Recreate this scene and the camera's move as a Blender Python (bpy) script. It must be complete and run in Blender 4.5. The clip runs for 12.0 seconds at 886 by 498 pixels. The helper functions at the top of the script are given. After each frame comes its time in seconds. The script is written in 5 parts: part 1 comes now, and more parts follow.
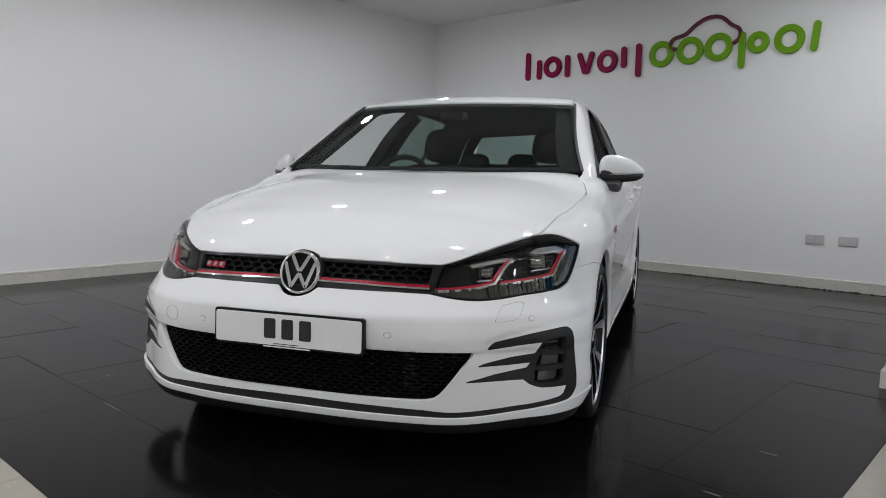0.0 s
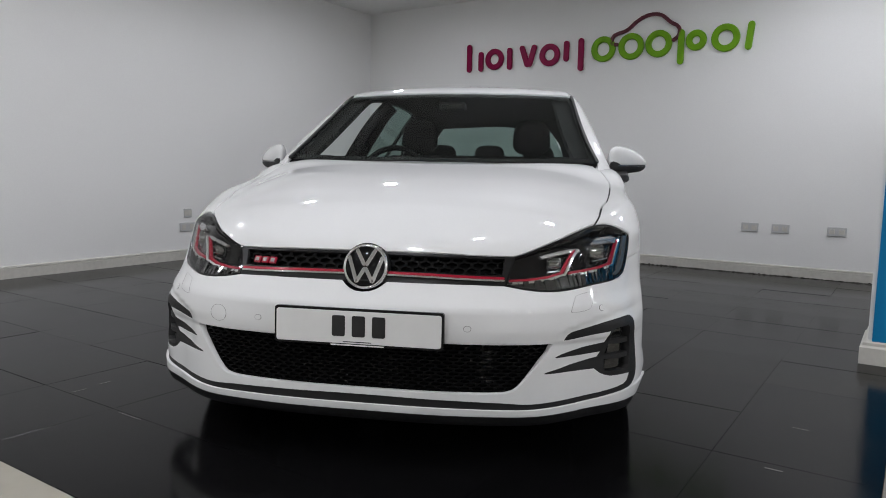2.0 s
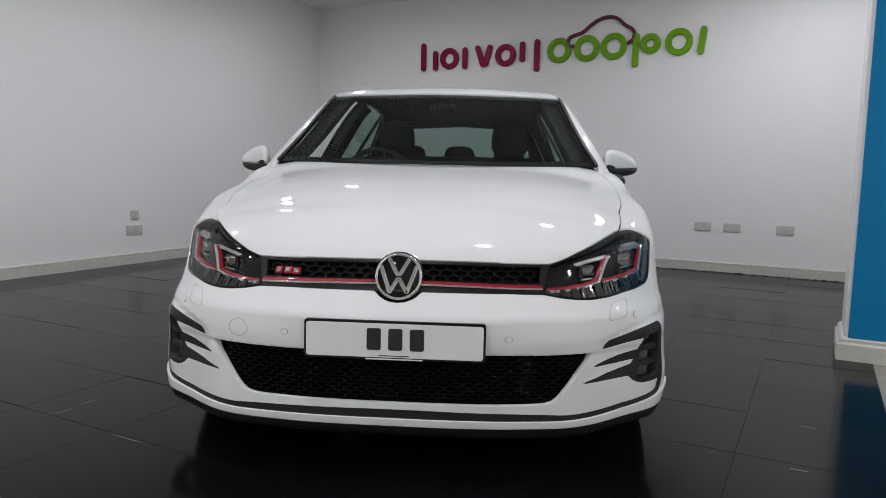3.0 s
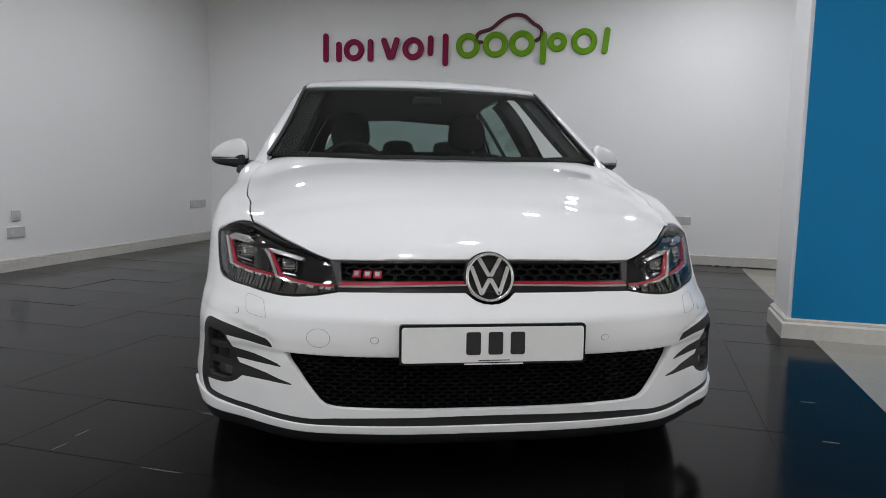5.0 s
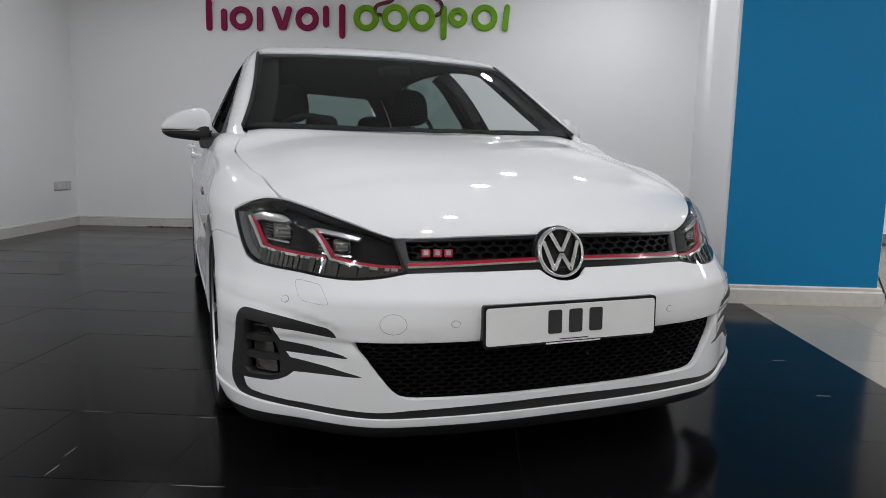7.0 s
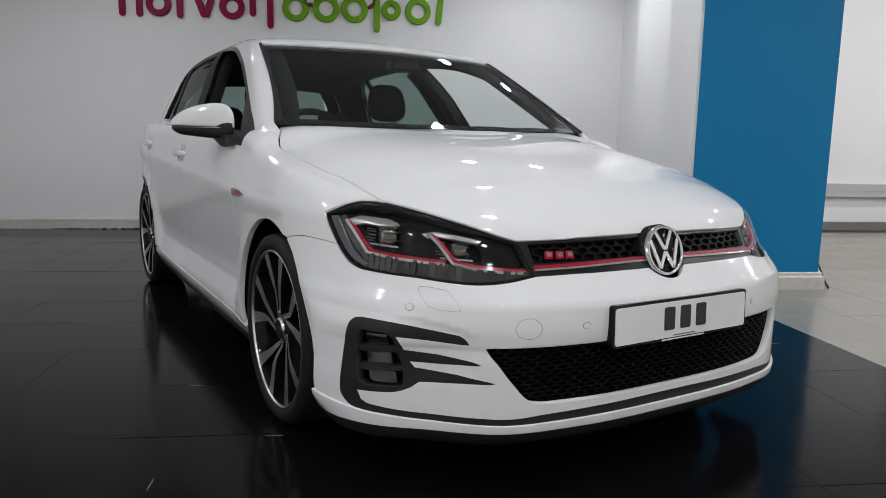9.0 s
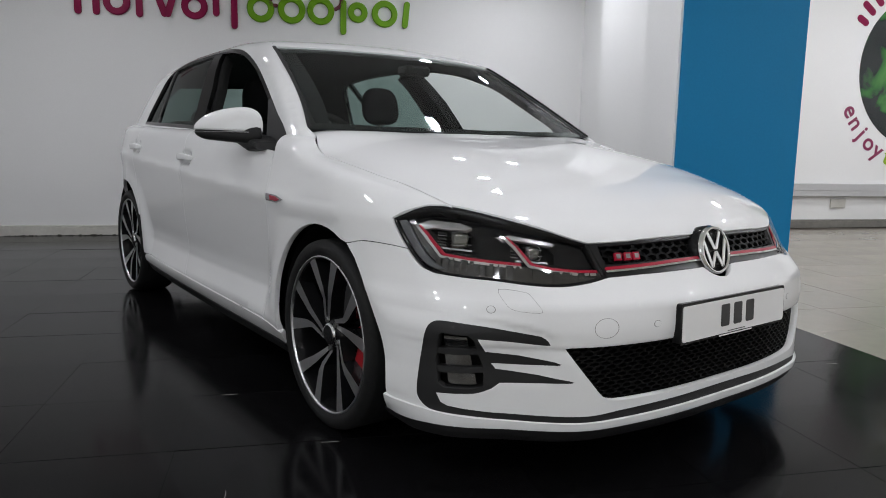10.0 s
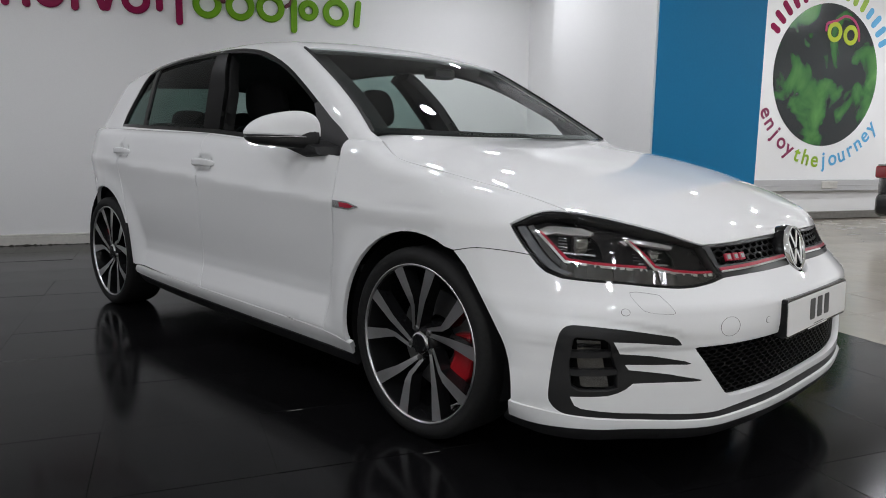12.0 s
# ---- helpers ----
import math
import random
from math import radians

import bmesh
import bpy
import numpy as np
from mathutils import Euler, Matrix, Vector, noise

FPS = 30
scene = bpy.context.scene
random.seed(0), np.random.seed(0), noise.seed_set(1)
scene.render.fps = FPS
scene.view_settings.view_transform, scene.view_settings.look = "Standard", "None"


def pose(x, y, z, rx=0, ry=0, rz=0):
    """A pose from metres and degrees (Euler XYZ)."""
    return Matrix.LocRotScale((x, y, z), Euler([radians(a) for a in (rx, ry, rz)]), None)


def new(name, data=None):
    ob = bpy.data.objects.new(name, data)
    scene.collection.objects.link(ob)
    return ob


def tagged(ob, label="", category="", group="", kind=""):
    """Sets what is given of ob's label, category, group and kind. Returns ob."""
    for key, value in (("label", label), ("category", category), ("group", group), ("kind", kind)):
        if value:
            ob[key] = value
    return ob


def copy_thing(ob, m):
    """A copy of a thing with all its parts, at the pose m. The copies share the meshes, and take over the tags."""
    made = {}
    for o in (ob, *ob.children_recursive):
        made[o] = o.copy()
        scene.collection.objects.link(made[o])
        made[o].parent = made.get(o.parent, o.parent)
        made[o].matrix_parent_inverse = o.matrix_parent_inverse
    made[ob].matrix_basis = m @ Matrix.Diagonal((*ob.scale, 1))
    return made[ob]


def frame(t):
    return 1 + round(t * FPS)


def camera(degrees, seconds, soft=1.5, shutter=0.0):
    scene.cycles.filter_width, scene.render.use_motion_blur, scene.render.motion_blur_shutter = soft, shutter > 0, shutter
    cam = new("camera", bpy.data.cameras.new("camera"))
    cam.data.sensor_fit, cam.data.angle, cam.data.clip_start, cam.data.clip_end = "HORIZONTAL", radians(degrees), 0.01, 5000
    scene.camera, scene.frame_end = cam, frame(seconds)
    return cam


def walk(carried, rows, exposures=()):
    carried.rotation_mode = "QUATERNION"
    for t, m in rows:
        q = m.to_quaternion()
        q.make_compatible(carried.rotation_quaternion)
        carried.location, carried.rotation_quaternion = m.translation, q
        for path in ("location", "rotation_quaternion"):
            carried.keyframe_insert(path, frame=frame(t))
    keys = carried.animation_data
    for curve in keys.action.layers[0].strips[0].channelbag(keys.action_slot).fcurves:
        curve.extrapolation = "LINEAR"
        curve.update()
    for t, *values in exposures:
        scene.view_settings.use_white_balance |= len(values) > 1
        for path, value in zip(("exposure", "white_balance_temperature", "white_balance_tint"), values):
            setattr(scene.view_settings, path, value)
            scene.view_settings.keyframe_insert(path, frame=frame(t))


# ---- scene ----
cam = camera(63.9, 12.0, soft=0.95)
METRES, EYE, TURN = 4.035, 0.959, 18.3
ROWS = [
    (0.0, 0.0, 0.0, 0.0, 0.11, -5.88, -1.05),
    (0.5, -0.0336, -0.0009, 0.0044, -0.04, -6.19, -1.06),
    (1.0, -0.0738, -0.0034, 0.0069, -0.28, -6.28, -1.08),
    (1.5, -0.1048, 0.0016, 0.0052, -2.51, -6.34, -1.03),
    (2.0, -0.1361, 0.018, -0.0032, -8.19, -6.39, -1.06),
    (2.5, -0.1744, 0.0369, -0.0008, -12.7, -6.44, -1.18),
    (3.0, -0.2139, 0.0528, 0.0013, -14.06, -6.46, -1.19),
    (5.0, -0.3748, 0.1334, -0.0001, -26.47, -6.72, -1.17),
    (5.5, -0.4215, 0.1503, 0.0022, -30.49, -6.83, -1.22),
    (6.0, -0.4559, 0.1723, 0.0004, -35.18, -6.96, -1.21),
    (6.5, -0.4753, 0.2072, -0.0103, -37.7, -7.41, -1.14),
    (7.0, -0.4893, 0.2454, -0.0097, -39.03, -8.1, -1.12),
    (7.5, -0.5133, 0.2751, -0.0026, -40.29, -8.51, -1.1),
    (9.5, -0.6307, 0.401, -0.0085, -52.2, -8.34, -1.1),
    (10.0, -0.6638, 0.4361, -0.0066, -54.68, -8.26, -1.06),
    (10.5, -0.6916, 0.467, -0.0044, -57.65, -8.18, -0.99),
    (11.0, -0.702, 0.5011, -0.0084, -60.02, -8.28, -0.84),
    (11.5, -0.7147, 0.537, -0.0063, -61.58, -8.33, -0.83),
    (12.0, -0.7416, 0.5705, -0.0039, -63.1, -8.23, -0.79),
]
walk(cam, [(t, pose(1.171, -1.985, EYE, 0, 0, TURN) @ pose(METRES * x, METRES * y, METRES * z, 90 + pitch, roll, yaw)) for t, x, y, z, yaw, pitch, roll in ROWS])

# ---- world and lamps ----
ROOM = pose(0, 0, 0, 0, 0, -23.7)      # the room's own axes: u along the sign wall, v towards it
CEILING, HALL_CEILING = 2.92, 3.6
world = bpy.data.worlds.new("world")
scene.world = world
world.use_nodes = True
world.node_tree.nodes["Background"].inputs[0].default_value = (0.8, 0.9, 1.0, 1)
world.node_tree.nodes["Background"].inputs[1].default_value = 0.3
scene.view_settings.exposure = 0.0


# ---- materials ----
def mat(name, colour, rough=0.5, metal=0.0, vary=0.06, grain=40.0, blotch=1.5, bump=0.0, bump_scale=200.0,
        coat=0.0, rough_vary=0.0, per_object=0.0, spec=0.5, tint=None):
    """Principled surface with grain and stains at two scales."""
    m = bpy.data.materials.new(name)
    m.use_nodes = True
    nt = m.node_tree
    b = nt.nodes["Principled BSDF"]
    b.inputs["Roughness"].default_value = rough
    b.inputs["Metallic"].default_value = metal
    b.inputs["Specular IOR Level"].default_value = spec
    b.inputs["Coat Weight"].default_value = coat
    b.inputs["Coat Roughness"].default_value = 0.02
    co = nt.nodes.new("ShaderNodeTexCoord")
    fine, broad = nt.nodes.new("ShaderNodeTexNoise"), nt.nodes.new("ShaderNodeTexNoise")
    for n, sc in ((fine, grain), (broad, blotch)):
        n.inputs["Scale"].default_value = sc
        n.inputs["Detail"].default_value = 4
        nt.links.new(co.outputs["Object"], n.inputs["Vector"])
    add = nt.nodes.new("ShaderNodeMath")
    add.operation = "ADD"
    nt.links.new(fine.outputs["Fac"], add.inputs[0])
    nt.links.new(broad.outputs["Fac"], add.inputs[1])
    last = add.outputs[0]
    if per_object:
        info = nt.nodes.new("ShaderNodeObjectInfo")
        mul = nt.nodes.new("ShaderNodeMath")
        mul.operation = "MULTIPLY_ADD"
        mul.inputs[1].default_value = per_object
        nt.links.new(info.outputs["Random"], mul.inputs[0])
        nt.links.new(last, mul.inputs[2])
        last = mul.outputs[0]
    ramp = nt.nodes.new("ShaderNodeMapRange")
    ramp.inputs["From Min"].default_value, ramp.inputs["From Max"].default_value = 0.6, 1.4 + per_object
    nt.links.new(last, ramp.inputs["Value"])
    mix = nt.nodes.new("ShaderNodeMix")
    mix.data_type = "RGBA"
    hi = tint or tuple(min(1, c * (1 + vary)) for c in colour)
    mix.inputs[6].default_value = (*[c * (1 - vary) for c in colour], 1)
    mix.inputs[7].default_value = (*hi, 1)
    nt.links.new(ramp.outputs[0], mix.inputs[0])
    nt.links.new(mix.outputs[2], b.inputs["Base Color"])
    if rough_vary:
        rr = nt.nodes.new("ShaderNodeMapRange")
        rr.inputs["From Min"].default_value, rr.inputs["From Max"].default_value = 0.3, 0.7
        rr.inputs["To Min"].default_value, rr.inputs["To Max"].default_value = max(0.0, rough - rough_vary), rough + rough_vary
        nt.links.new(broad.outputs["Fac"], rr.inputs["Value"])
        nt.links.new(rr.outputs[0], b.inputs["Roughness"])
    if bump:
        bn = nt.nodes.new("ShaderNodeTexNoise")
        bn.inputs["Scale"].default_value = bump_scale
        bn.inputs["Detail"].default_value = 3
        bp = nt.nodes.new("ShaderNodeBump")
        bp.inputs["Strength"].default_value = bump
        bp.inputs["Distance"].default_value = 0.002
        nt.links.new(co.outputs["Object"], bn.inputs["Vector"])
        nt.links.new(bn.outputs["Fac"], bp.inputs["Height"])
        nt.links.new(bp.outputs[0], b.inputs["Normal"])
    return m


def glass(name, colour, rough=0.0, film=0.9, base=0.032):
    """Thin tinted pane: clear mixed with a mirror film by facing angle."""
    m = bpy.data.materials.new(name)
    m.use_nodes = True
    nt = m.node_tree
    for n in list(nt.nodes):
        nt.nodes.remove(n)
    out, mix = nt.nodes.new("ShaderNodeOutputMaterial"), nt.nodes.new("ShaderNodeMixShader")
    tr, gl, fr = nt.nodes.new("ShaderNodeBsdfTransparent"), nt.nodes.new("ShaderNodeBsdfGlossy"), nt.nodes.new("ShaderNodeLayerWeight")
    tr.inputs[0].default_value = (*colour, 1)
    gl.inputs[0].default_value = (1, 1, 1, 1)
    gl.inputs[1].default_value = rough
    fr.inputs[0].default_value = 0.5
    power, scale = nt.nodes.new("ShaderNodeMath"), nt.nodes.new("ShaderNodeMath")
    power.operation, power.inputs[1].default_value = "POWER", 4.5
    scale.operation, scale.inputs[1].default_value, scale.inputs[2].default_value = "MULTIPLY_ADD", film, base
    nt.links.new(fr.outputs["Facing"], power.inputs[0])
    nt.links.new(power.outputs[0], scale.inputs[0])
    nt.links.new(scale.outputs[0], mix.inputs[0])
    nt.links.new(tr.outputs[0], mix.inputs[1])
    nt.links.new(gl.outputs[0], mix.inputs[2])
    nt.links.new(mix.outputs[0], out.inputs[0])
    return m


def glow(name, colour, strength):
    m = bpy.data.materials.new(name)
    m.use_nodes = True
    b = m.node_tree.nodes["Principled BSDF"]
    b.inputs["Base Color"].default_value = (0.8, 0.8, 0.8, 1)
    b.inputs["Emission Color"].default_value = (*colour, 1)
    b.inputs["Emission Strength"].default_value = strength
    return m


WALL = mat("white_wall_paint", (0.87, 0.87, 0.86), 0.6, vary=0.025, grain=90, blotch=0.8, bump=0.15, bump_scale=350)
CEIL = mat("white_ceiling_paint", (0.88, 0.88, 0.87), 0.8, vary=0.03, bump=0.1)
SKIRT = mat("cream_gloss_woodwork", (0.60, 0.585, 0.54), 0.35, vary=0.12, grain=30, blotch=3, bump=0.1)
GREY_BASE = mat("grey_skirting", (0.22, 0.21, 0.19), 0.5, vary=0.2, grain=20, blotch=2)
BLUE = mat("blue_wall_paint", (0.004, 0.20, 0.43), 0.5, spec=0.2, vary=0.05, grain=60, blotch=1.0, bump=0.12, bump_scale=300)
BLACK_TILE = mat("black_polished_tile", (0.0046, 0.0045, 0.0049), 0.15, vary=0.35, grain=25, blotch=2, rough_vary=0.05, per_object=0.4, bump=0.03, bump_scale=40, spec=0.075)
CREAM_TILE = mat("cream_polished_tile", (0.31, 0.287, 0.237), 0.25, vary=0.08, grain=18, blotch=1.7, rough_vary=0.08, per_object=0.5, bump=0.03, bump_scale=60)
# pale colour that stands for lamp glints on the tile edges
CHIP_GLINT = mat("pale_chip_glint", (0.24, 0.235, 0.22), 0.6, vary=0.4, grain=200, blotch=40)
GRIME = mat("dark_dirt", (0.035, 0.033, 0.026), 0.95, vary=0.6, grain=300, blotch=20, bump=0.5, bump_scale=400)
BLACK_GROUT = mat("dark_grout", (0.012, 0.012, 0.012), 0.8, vary=0.3)
CREAM_GROUT = mat("brown_grout", (0.10, 0.085, 0.065), 0.9, vary=0.3)
CRIMSON = mat("crimson_acrylic", (0.25, 0.005, 0.058), 0.4, vary=0.08, spec=0.15)
MAROON = mat("maroon_acrylic", (0.10, 0.008, 0.022), 0.35, vary=0.1)
GREEN = mat("green_acrylic", (0.16, 0.37, 0.008), 0.4, vary=0.06, spec=0.2)
SOCKET = mat("white_socket_plastic", (0.55, 0.55, 0.55), 0.35, vary=0.04)
DARK = mat("dark_plastic", (0.02, 0.02, 0.021), 0.5, vary=0.2)
LAMP = glow("downlight_glow", (0.965, 0.975, 1.04), 228.0)
HALL_LAMP = glow("hall_downlight_glow", (0.965, 0.975, 1.04), 400.0)
PAINT = mat("white_car_paint", (0.72, 0.725, 0.725), 0.6, vary=0.012, grain=120, blotch=2, coat=1.0, spec=0.0)
GLOSS = mat("gloss_black_trim", (0.009, 0.009, 0.0095), 0.04, vary=0.2, spec=0.2)
MATT = mat("matt_black_plastic", (0.0125, 0.0125, 0.013), 0.5, spec=0.3, vary=0.25, grain=300, bump=0.2, bump_scale=900)
RUBBER = mat("tyre_rubber", (0.016, 0.016, 0.016), 0.6, spec=0.12, vary=0.25, grain=80, bump=0.2, bump_scale=500)
CHROME = mat("chrome", (0.62, 0.62, 0.62), 0.08, 1.0, vary=0.03)
ALLOY = mat("diamond_cut_alloy", (0.62, 0.62, 0.63), 0.30, 1.0, vary=0.08, grain=200)
RED = mat("red_trim", (0.30, 0.003, 0.022), 0.3, vary=0.08, coat=0.2, spec=0.25)
CALIPER = mat("red_caliper_paint", (0.34, 0.006, 0.012), 0.3, vary=0.1, coat=0.6)
DISC = mat("brake_disc_steel", (0.22, 0.22, 0.22), 0.4, 1.0, vary=0.1)
SEAT = mat("dark_seat_cloth", (0.010, 0.010, 0.0105), 0.9, spec=0.1, vary=0.3, grain=400, bump=0.3, bump_scale=700)
CABIN_DARK = mat("charcoal_interior", (0.012, 0.012, 0.012), 0.8, spec=0.15, vary=0.2)
PLATE = mat("white_plate", (0.72, 0.72, 0.71), 0.3, vary=0.02, coat=0.3)
LENS_GREY = mat("smoked_reflector", (0.10, 0.10, 0.10), 0.15, 0.8, vary=0.2)
SILVER = mat("silver_bezel", (0.34, 0.34, 0.35), 0.2, 0.9, vary=0.06)
INK = mat("black_print", (0.012, 0.012, 0.013), 0.4, vary=0.1)
CLEAR = glass("clear_lens", (0.96, 0.96, 0.96), film=0.30, base=0.008)
SCREEN_GLASS = glass("windscreen_glass", (0.84, 0.90, 0.88), film=0.28, base=0.026)
TINTED = glass("privacy_glass", (0.27, 0.37, 0.345), film=0.3)
DEEP = mat("deep_black_mesh", (0.006, 0.006, 0.006), 0.4, vary=0.2, spec=0.045)
FOG = mat("smoked_fog_lens", (0.09, 0.09, 0.09), 0.12, 0.9, vary=0.4, grain=60)
SMOKED = mat("smoked_mirror_panel", (0.13, 0.13, 0.13), 0.07, 1.0, vary=0.1)
SATIN = mat("satin_black_trim", (0.009, 0.009, 0.0095), 0.28, vary=0.2, spec=0.25)
GUIDE = mat("grey_light_guide", (0.075, 0.08, 0.085), 0.25, vary=0.1)
HOOD = mat("grey_lamp_hood", (0.36, 0.36, 0.36), 0.22, 0.7, vary=0.08)
MODULE = mat("lamp_module_glass", (0.17, 0.17, 0.155), 0.06, 1.0, vary=0.1)
GAP = mat("panel_gap_shadow", (0.17, 0.17, 0.17), 0.7, vary=0.1)


# ---- building helpers ----
def finish(name, bm, material, smooth=False):
    me = bpy.data.meshes.new(name)
    bm.normal_update()
    bm.to_mesh(me)
    bm.free()
    for m in (material if isinstance(material, (list, tuple)) else [material]):
        me.materials.append(m)
    if smooth:
        me.shade_smooth()
    return me


def part(name, bm, material, parent, label="", smooth=False):
    """One mesh object under a thing or under a part; coordinates are the parent's."""
    ob = new(name, finish(name, bm, material, smooth))
    ob.parent = parent
    return tagged(ob, label)


def thing(name, label, category, group="", at=None, kind=""):
    ob = new(name)
    ob.empty_display_size = 0.05
    if at is not None:
        ob.matrix_basis = at
    return tagged(ob, label, category, group, kind)


def solid(name, bm, material, label="", category="", kind="", at=None, smooth=False):
    ob = new(name, finish(name, bm, material, smooth))
    if at is not None:
        ob.matrix_basis = at
    return tagged(ob, label, category, "", kind)


def box(lo, hi, bevel=0.0, bm=None, segments=1):
    own = bmesh.new()
    g = bmesh.ops.create_cube(own, size=1)
    lo, hi = Vector(lo), Vector(hi)
    for v in own.verts:
        v.co = Vector([(lo[i] + hi[i]) / 2 + v.co[i] * (hi[i] - lo[i]) for i in range(3)])
    if bevel:
        bmesh.ops.bevel(own, geom=own.edges[:], offset=bevel, segments=segments, affect="EDGES", profile=0.5)
    if bm is None:
        return own
    me = bpy.data.meshes.new("tmp")
    own.to_mesh(me)
    own.free()
    bm.from_mesh(me)
    bpy.data.meshes.remove(me)
    return bm


def prism(outline, axis, lo, hi, bevel=0.0, bm=None):
    """Extrude a 2D outline along an axis ('x', 'y' or 'z') from lo to hi."""
    own = bmesh.new()
    def at(p, d):
        return {"x": (d, p[0], p[1]), "y": (p[0], d, p[1]), "z": (p[0], p[1], d)}[axis]
    a = [own.verts.new(at(p, lo)) for p in outline]
    b = [own.verts.new(at(p, hi)) for p in outline]
    n = len(outline)
    own.faces.new(a)
    own.faces.new(b[::-1])
    for i in range(n):
        own.faces.new((a[i], b[i], b[(i + 1) % n], a[(i + 1) % n]))
    bmesh.ops.recalc_face_normals(own, faces=own.faces[:])
    if bevel:
        edges = [e for e in own.edges if (e.verts[0] in a) == (e.verts[1] in a)]
        bmesh.ops.bevel(own, geom=edges, offset=bevel, segments=2, affect="EDGES", profile=0.5)
    if bm is None:
        return own
    me = bpy.data.meshes.new("tmp")
    own.to_mesh(me)
    own.free()
    bm.from_mesh(me)
    bpy.data.meshes.remove(me)
    return bm


def lathe(profile, axis_point, axis="z", segments=48, bm=None):
    """Turn (radius, height) pairs about an axis through a point."""
    bm = bm or bmesh.new()
    rings = []
    for r, h in profile:
        ring = []
        for k in range(segments):
            a = 2 * math.pi * k / segments
            c, s = r * math.cos(a), r * math.sin(a)
            p = {"z": (c, s, h), "y": (c, h, s), "x": (h, c, s)}[axis]
            ring.append(bm.verts.new(Vector(axis_point) + Vector(p)))
        rings.append(ring)
    for r0, r1 in zip(rings, rings[1:]):
        for k in range(segments):
            bm.faces.new((r0[k], r0[(k + 1) % segments], r1[(k + 1) % segments], r1[k]))
    bmesh.ops.recalc_face_normals(bm, faces=bm.faces[:])
    return bm


def stroke_outline(points, width, closed=False, caps=6):
    """The outline of a round-ended stroke of a width along 2D points."""
    n = len(points)
    pts = [Vector(p) for p in points]
    left, right = [], []
    for i, p in enumerate(pts):
        d = (pts[min(i + 1, n - 1)] - pts[max(i - 1, 0)]).normalized()
        nrm = Vector((-d.y, d.x)) * width / 2
        left.append(p + nrm)
        right.append(p - nrm)
    d1 = (pts[-1] - pts[-2]).normalized()
    d0 = (pts[0] - pts[1]).normalized()
    def cap(c, d):
        a0 = math.atan2(d.y, d.x) + math.pi / 2
        return [c + Vector((math.cos(a0 - math.pi * k / caps), math.sin(a0 - math.pi * k / caps))) * width / 2 for k in range(1, caps)]
    return left + cap(pts[-1], d1) + right[::-1] + cap(pts[0], d0)


def spline(points, n=8, closed=False):
    """Catmull-Rom through points of any dimension."""
    p = [np.array(q, float) for q in points]
    m = len(p)
    out = []
    spans = m if closed else m - 1
    for i in range(spans):
        a, b = p[i], p[(i + 1) % m]
        a0 = p[(i - 1) % m] if (closed or i > 0) else 2 * a - b
        b1 = p[(i + 2) % m] if (closed or i < m - 2) else 2 * b - a
        for k in range(n):
            t = k / n
            out.append(0.5 * ((2 * a) + (b - a0) * t + (2 * a0 - 5 * a + 4 * b - b1) * t * t + (3 * a - a0 - 3 * b + b1) * t ** 3))
    if not closed:
        out.append(p[-1])
    return [tuple(float(c) for c in q) for q in out]


# ---- the showroom shell ----
LEFT, BACK, EDGE_U, EDGE_V = -4.675, 5.68, 1.39, -0.63
FAR_V, RIGHT_U, NEAR_V, HALL_U, PILLAR_U = 5.83, 11.0, -6.0, 2.23, 2.21


def shell():
    west = bmesh.new()
    for lo, hi in (((NEAR_V, 0), (-5.4, CEILING)), ((-5.4, 0), (-2.6, 0.9)), ((-5.4, 2.5), (-2.6, CEILING)), ((-2.6, 0), (BACK + 0.2, CEILING))):
        box((LEFT - 0.2, lo[0], lo[1]), (LEFT, hi[0], hi[1]), 0, west)
    solid("wall_west", west, WALL, "white painted showroom wall with a window", kind="structure", at=ROOM)
    solid("wall_north", box((LEFT, BACK, 0), (2.05, BACK + 0.2, CEILING)), WALL, "white painted wall behind the parked car", kind="structure", at=ROOM)
    solid("wall_pier", box((1.78, 2.95, 0), (2.05, 4.85, CEILING)), WALL, "white return wall beside the blue pillar", kind="structure", at=ROOM)
    solid("wall_nib", box((1.95, 4.85, 0), (2.05, BACK, CEILING)), WALL, "short white wall in the corner", kind="structure", at=ROOM)
    solid("wall_mural", box((2.05, FAR_V, 0), (RIGHT_U, FAR_V + 0.2, HALL_CEILING)), WALL, "white far wall with a printed mural", kind="structure", at=ROOM)
    solid("wall_link", box((2.05, BACK, 0), (2.23, FAR_V, CEILING)), WALL, "white return wall", kind="structure", at=ROOM)
    solid("wall_east", box((RIGHT_U, NEAR_V, 0), (RIGHT_U + 0.2, FAR_V + 0.2, HALL_CEILING)), WALL, "white painted wall", kind="structure", at=ROOM)
    solid("wall_south", box((LEFT - 0.2, NEAR_V - 0.2, 0), (RIGHT_U + 0.2, NEAR_V, HALL_CEILING)), WALL, "white painted wall", kind="structure", at=ROOM)
    solid("ceiling_bay", box((LEFT - 0.2, NEAR_V - 0.2, CEILING), (HALL_U, FAR_V + 0.2, CEILING + 0.2)), CEIL, "white plastered ceiling", kind="structure", at=ROOM)
    solid("ceiling_hall", box((HALL_U, NEAR_V - 0.2, HALL_CEILING), (RIGHT_U + 0.2, FAR_V + 0.2, HALL_CEILING + 0.2)), CEIL, "white plastered ceiling of the higher hall", kind="structure", at=ROOM)
    solid("wall_bulkhead", box((HALL_U - 0.15, NEAR_V - 0.2, CEILING + 0.2), (HALL_U, FAR_V + 0.2, HALL_CEILING)), WALL, "white bulkhead above the bay", kind="structure", at=ROOM)


